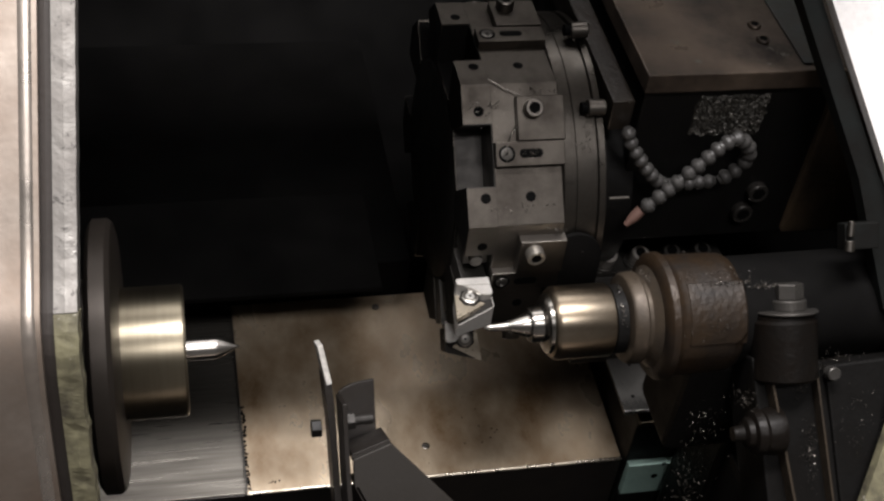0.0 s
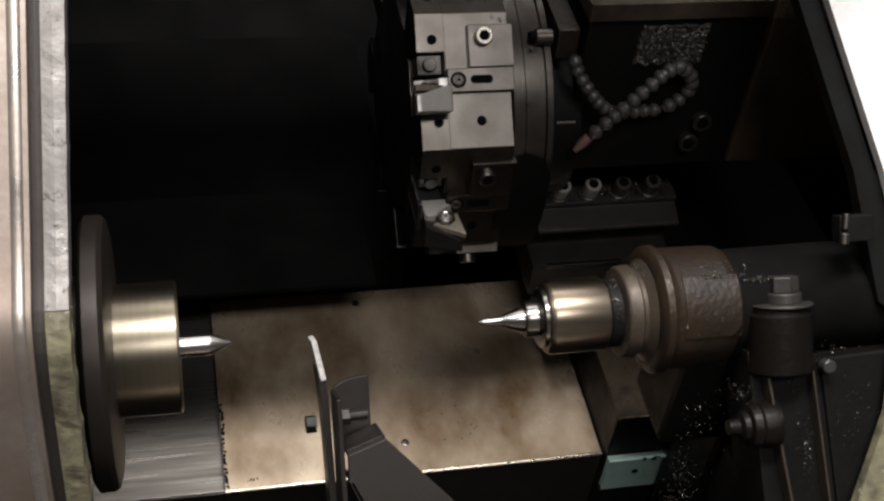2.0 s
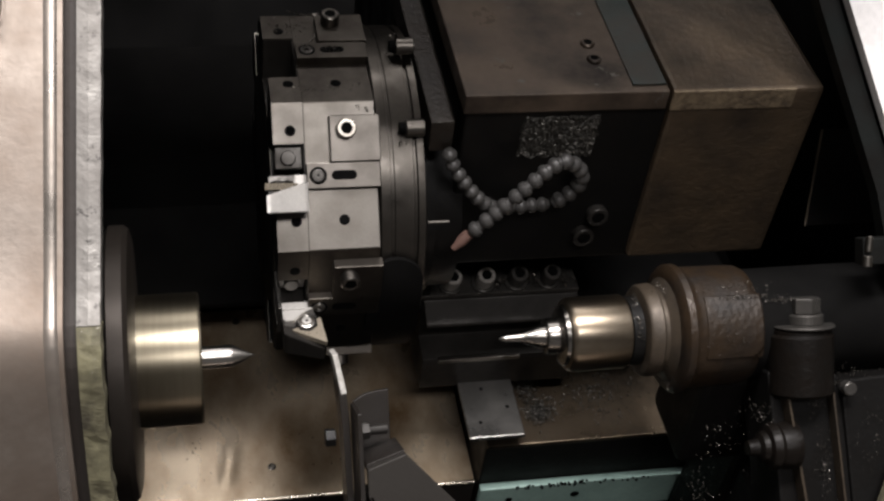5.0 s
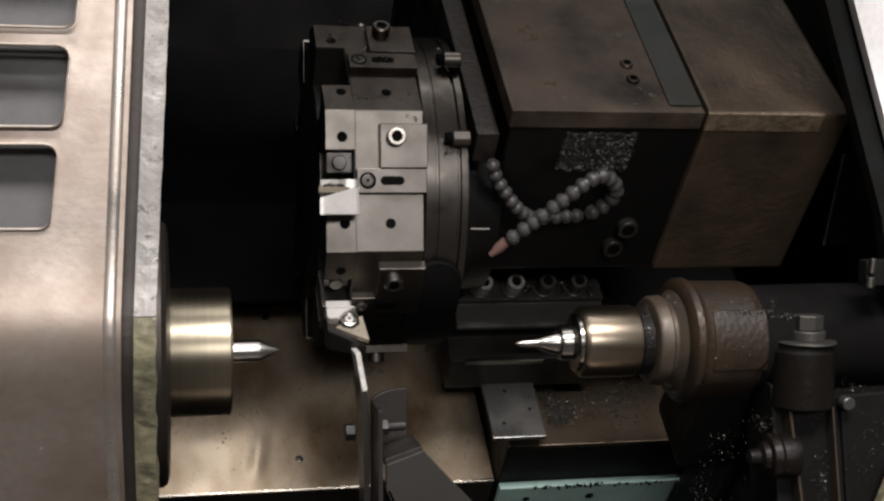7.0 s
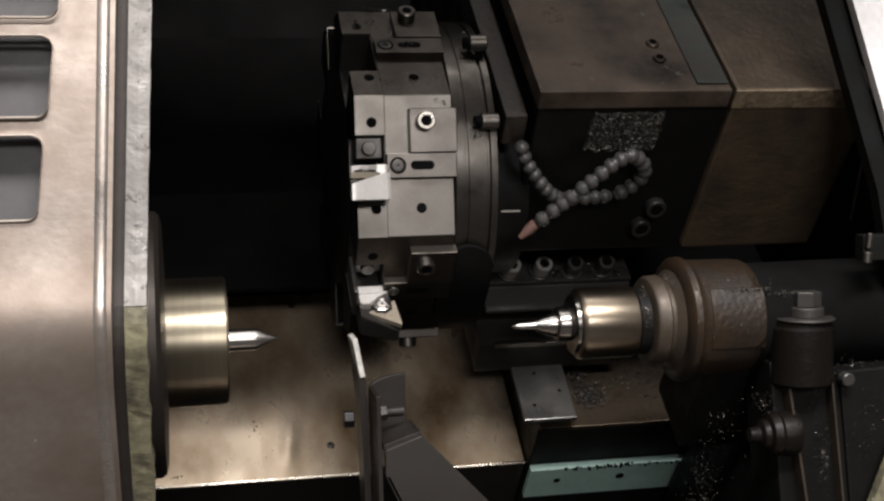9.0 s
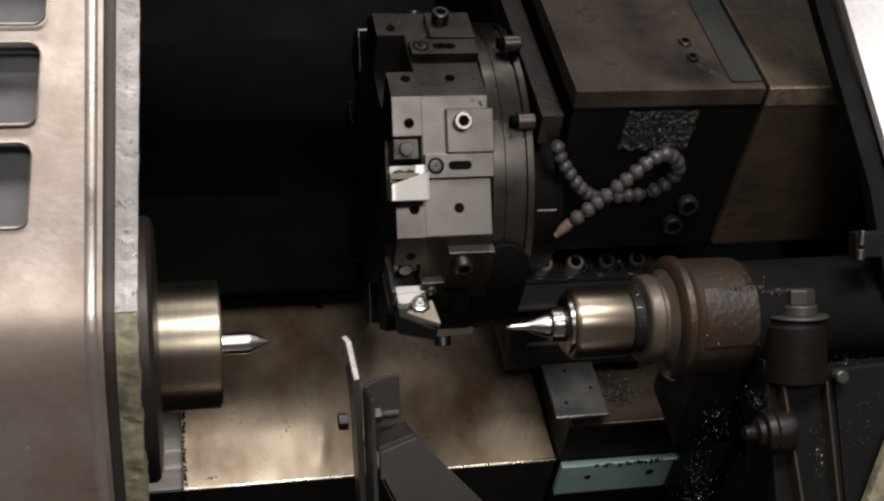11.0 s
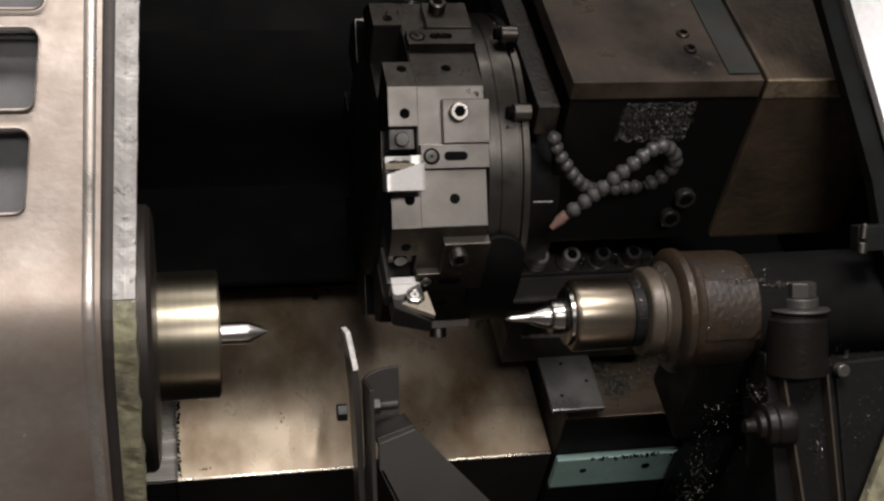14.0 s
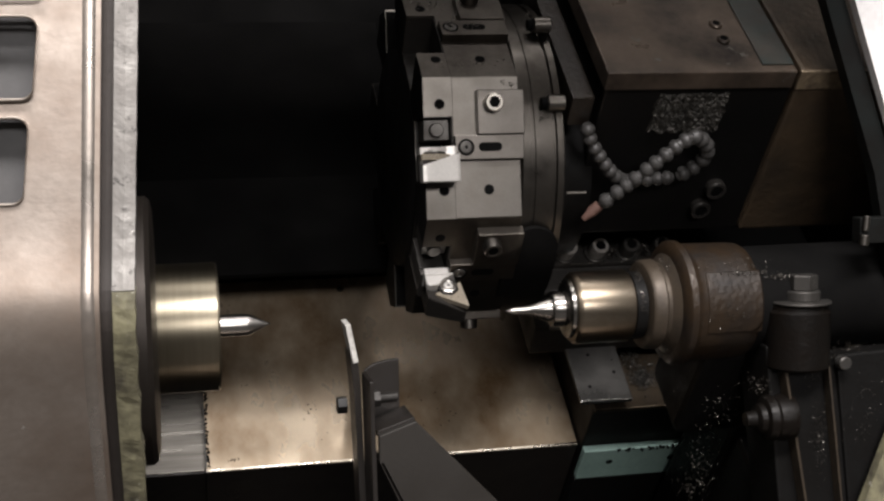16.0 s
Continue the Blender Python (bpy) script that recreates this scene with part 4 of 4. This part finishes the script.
        def plate(outline, low, high, slope=0.0, bevel=0.0004):
            own = bmesh.new()
            rows = [[own.verts.new((inner + side * u, v - (slope * u if v == high else 0), RT + w)) for u, w in outline] for v in (low, high)]
            n = len(outline)
            for a in range(n):
                own.faces.new((rows[0][a], rows[0][(a + 1) % n], rows[1][(a + 1) % n], rows[1][a]))
            own.faces.new(rows[0])
            own.faces.new(rows[1])
            bmesh.ops.recalc_face_normals(own, faces=own.faces)
            bmesh.ops.bevel(own, geom=own.edges[:], offset=bevel, segments=2, affect="EDGES")
            return own

        def knob(profile, u, v, w, seg=28):
            own = turn(profile, seg=seg)
            bmesh.ops.transform(own, matrix=aim((inner + side * u, v, RT + w), (0, 1, 0)), verts=own.verts)
            return own
        put("tool_head", plate([(0, 0.0068), (0.0245, 0.0068), (0.0272, 0.0325), (0.0250, 0.0325), (0.002, 0.0255), (0, 0.0240)], -0.0237, -0.0045, 0.30), steel, k, None, "machined tool head")
        put("head_top", plate([(0, 0.0072), (0, 0.0005), (0.0235, 0.0005), (0.0238, 0.0058), (0.019, 0.0072)], -0.0140, 0.0006), TOOL_STEEL, k, None, "bright ground top face")
        put("head_horn", plate([(0, 0.0074), (0.019, 0.0074), (0.0125, 0.0110), (0.0075, 0.0165), (0.002, 0.0172), (0, 0.0155)], -0.0140, 0.0004), TOOL_STEEL, k)
        # dark plate added over the head's top, shade as colour around the insert
        put("insert_seat_shade", plate([(0.0006, 0.0165), (0.0238, 0.0090), (0.0267, 0.0320), (0.0250, 0.0320), (0.002, 0.0250), (0.0006, 0.0240)], -0.0130, -0.0043, 0.30, 0.0001), SHADE_STEEL, k, None, "insert seat with its shade painted dark")
        put("insert", plate([(0.0250, 0.0105), (0.0256, 0.0098), (0.0282, 0.0325), (0.0276, 0.0332), (0.0062, 0.0212), (0.0060, 0.0203)], -0.0092, -0.0050, 0.0, 0.0002), CARBIDE, k, None, "triangular coated carbide insert")
        put("insert_clamp", knob([(0, 0.0078), (0.0012, 0.0078), (0.0018, 0.0070), (0.0018, 0.0052), (0.0008, 0.0048), (0.0008, 0.0)], 0.0158, -0.0050, 0.0152, 7), BLOCK_DARK, k, None, "seven-sided dark clamp rim")
        put("clamp_ring", knob([(0.0010, 0.0060), (0.0022, 0.0058), (0.0025, 0.0050), (0.0016, 0.0040)], 0.0158, -0.0050, 0.0152), STEEL_BRIGHT, k, None, "bright clamp ring", True)
        put("clamp_screw", knob([(0.0008, 0.0034), (0.0026, 0.0030), (0.0028, 0.0012), (0.0018, 0.0010), (0.0018, 0.0)], 0.0158, -0.0050, 0.0152, 20), TOOL_STEEL, k, None, "", True)
        put("clamp_socket", knob([(0.0019, 0.0010), (0.0021, 0.0010)], 0.0158, -0.0050, 0.0152, 12), HOLE, k)
    tool(3, -0.0545, -1, TOOL_STEEL)
    # station 4's head gets dark steel to paint its shaded, down-facing side
    tool(4, -0.0709, 1, SHADE_STEEL)
    # chips and a wire of swarf lying on the empty station
    own = chips(420, [((-0.05, *flat(2, 0.030, RT + 0.0006)), (0.020, 0.012, 0.012)), ((-0.046, *flat(2, 0.0, RT + 0.0066)), (0.004, 0.004, 0.004)), ((-0.028, *flat(2, 0.0, RT + 0.0066)), (0.008, 0.003, 0.003)), ((-0.04, *flat(2, -0.036, RT + 0.0006)), (0.03, 0.004, 0.004)), ((-0.055, *flat(2, 0.034, RT + 0.0006)), (0.016, 0.005, 0.005)), ((-0.02, *flat(2, 0.043, RT + 0.0006)), (0.014, 0.003, 0.003)), ((-0.012, *flat(3, 0.0435, RT + 0.0006)), (0.008, 0.002, 0.002)), ((0.012, *flat(3, 0.020, RT + 0.0008)), (0.006, 0.004, 0.004)), ((0.012, *flat(2, 0.010, RT + 0.0008)), (0.008, 0.012, 0.006))], 41, 0.0003, 0.0010)
    tagged(part("chip_scatter", own, SWARF, t, "fine chips stuck in oil"), "", "", "", "stuff")
    line = [(-0.055, 0.052, 0.002), (-0.045, 0.045, 0.004), (-0.034, 0.040, 0.005), (-0.030, 0.034, 0.006), (-0.034, 0.025, 0.005), (-0.042, 0.012, 0.004), (-0.048, 0.000, 0.008)]
    own = bmesh.new()
    for a, b in zip(line, line[1:]):
        rod(face(2) @ Vector((a[0], a[1], RT + a[2])), face(2) @ Vector((b[0], b[1], RT + b[2])), 0.0004, 6, own)
    part("swarf_thread", own, SWARF, t, "long thin curl of swarf")
    return t


enclosure()
workshop()
door_left()
frame_right()
CHUCK, WORK = spindle()
tailstock()
guard()
fixed_cover()
COVER_OB = way_cover()
SADDLE = saddle()
SLIDE = cross_slide()
TURRET = turret()
tail_chips()

# carriage travel along the spindle, and slide travel up the bed
TRAVEL = [(0.0, 0.0688, 0.0034), (0.5, 0.0700, 0.0401), (1.0, 0.0712, 0.0777), (1.1, 0.062, 0.0785), (1.2, 0.0549, 0.0787), (1.5, 0.0549, 0.0787), (2.0, 0.0549, 0.0796), (2.6, 0.0554, 0.0796),
          (2.75, 0.0395, 0.0796), (2.9, 0.0392, 0.0796), (3.0, 0.0392, 0.0722), (3.1, 0.0390, 0.0600), (3.2, 0.0385, 0.0460), (3.6, 0.015, 0.001), (5.3, -0.0755, 0.0), (5.5, -0.0740, 0.0), (6.0, -0.0710, 0.0), (6.5, -0.0644, 0.0), (7.0, -0.0586, 0.0), (7.5, -0.0520, 0.0),
          (8.0, -0.0453, 0.0), (8.5, -0.0388, 0.0), (9.0, -0.0326, 0.0), (11.2, 0.0, 0.0), (11.55, 0.0, 0.0), (11.7, -0.0125, 0.0), (11.8, -0.0153, 0.0),
          (12.0, -0.0155, 0.0), (12.5, -0.0129, 0.0), (13.0, -0.0098, 0.0), (13.5, -0.0075, 0.0), (14.0, -0.0041, 0.0), (14.5, 0.0, 0.0), (15.0, 0.0055, 0.0), (15.5, 0.0128, 0.0), (16.0, 0.0200, 0.0)]


def at_time(t):
    for (ta, xa, sa), (tb, xb, sb) in zip(TRAVEL, TRAVEL[1:]):
        if ta <= t <= tb:
            k = (t - ta) / (tb - ta)
            return xa + (xb - xa) * k, sa + (sb - sa) * k


def motions():
    for ob in (COVER_OB, SADDLE):
        o = ORIGIN[ob.name]
        walk(ob, [(t, MACHINE @ Matrix.Translation(o + Vector((dx, 0, 0)))) for t, dx, ds in TRAVEL])
    o = ORIGIN[SLIDE.name]
    walk(SLIDE, [(t, MACHINE @ Matrix.Translation(o + Vector((dx, ds, 0)))) for t, dx, ds in TRAVEL])
    # the turret indexes one station between 1.6 and 1.9 s
    o = ORIGIN[TURRET.name]
    rows = []
    for t in sorted([r[0] for r in TRAVEL] + [1.6, 1.7, 1.8, 1.9]):
        dx, ds = at_time(t)
        turned = 45 * min(1, max(0, (1.88 - t) / 0.26))
        rows.append((t, MACHINE @ Matrix.Translation(o + Vector((dx, ds, 0))) @ pose(0, 0, 0, turned)))
    walk(TURRET, rows)
    # chuck and workpiece spin
    for ob in (CHUCK, WORK):
        o = ORIGIN[ob.name]
        walk(ob, [(k / 10, MACHINE @ Matrix.Translation(o) @ pose(0, 0, 0, 72 * k)) for k in range(161)])


motions()
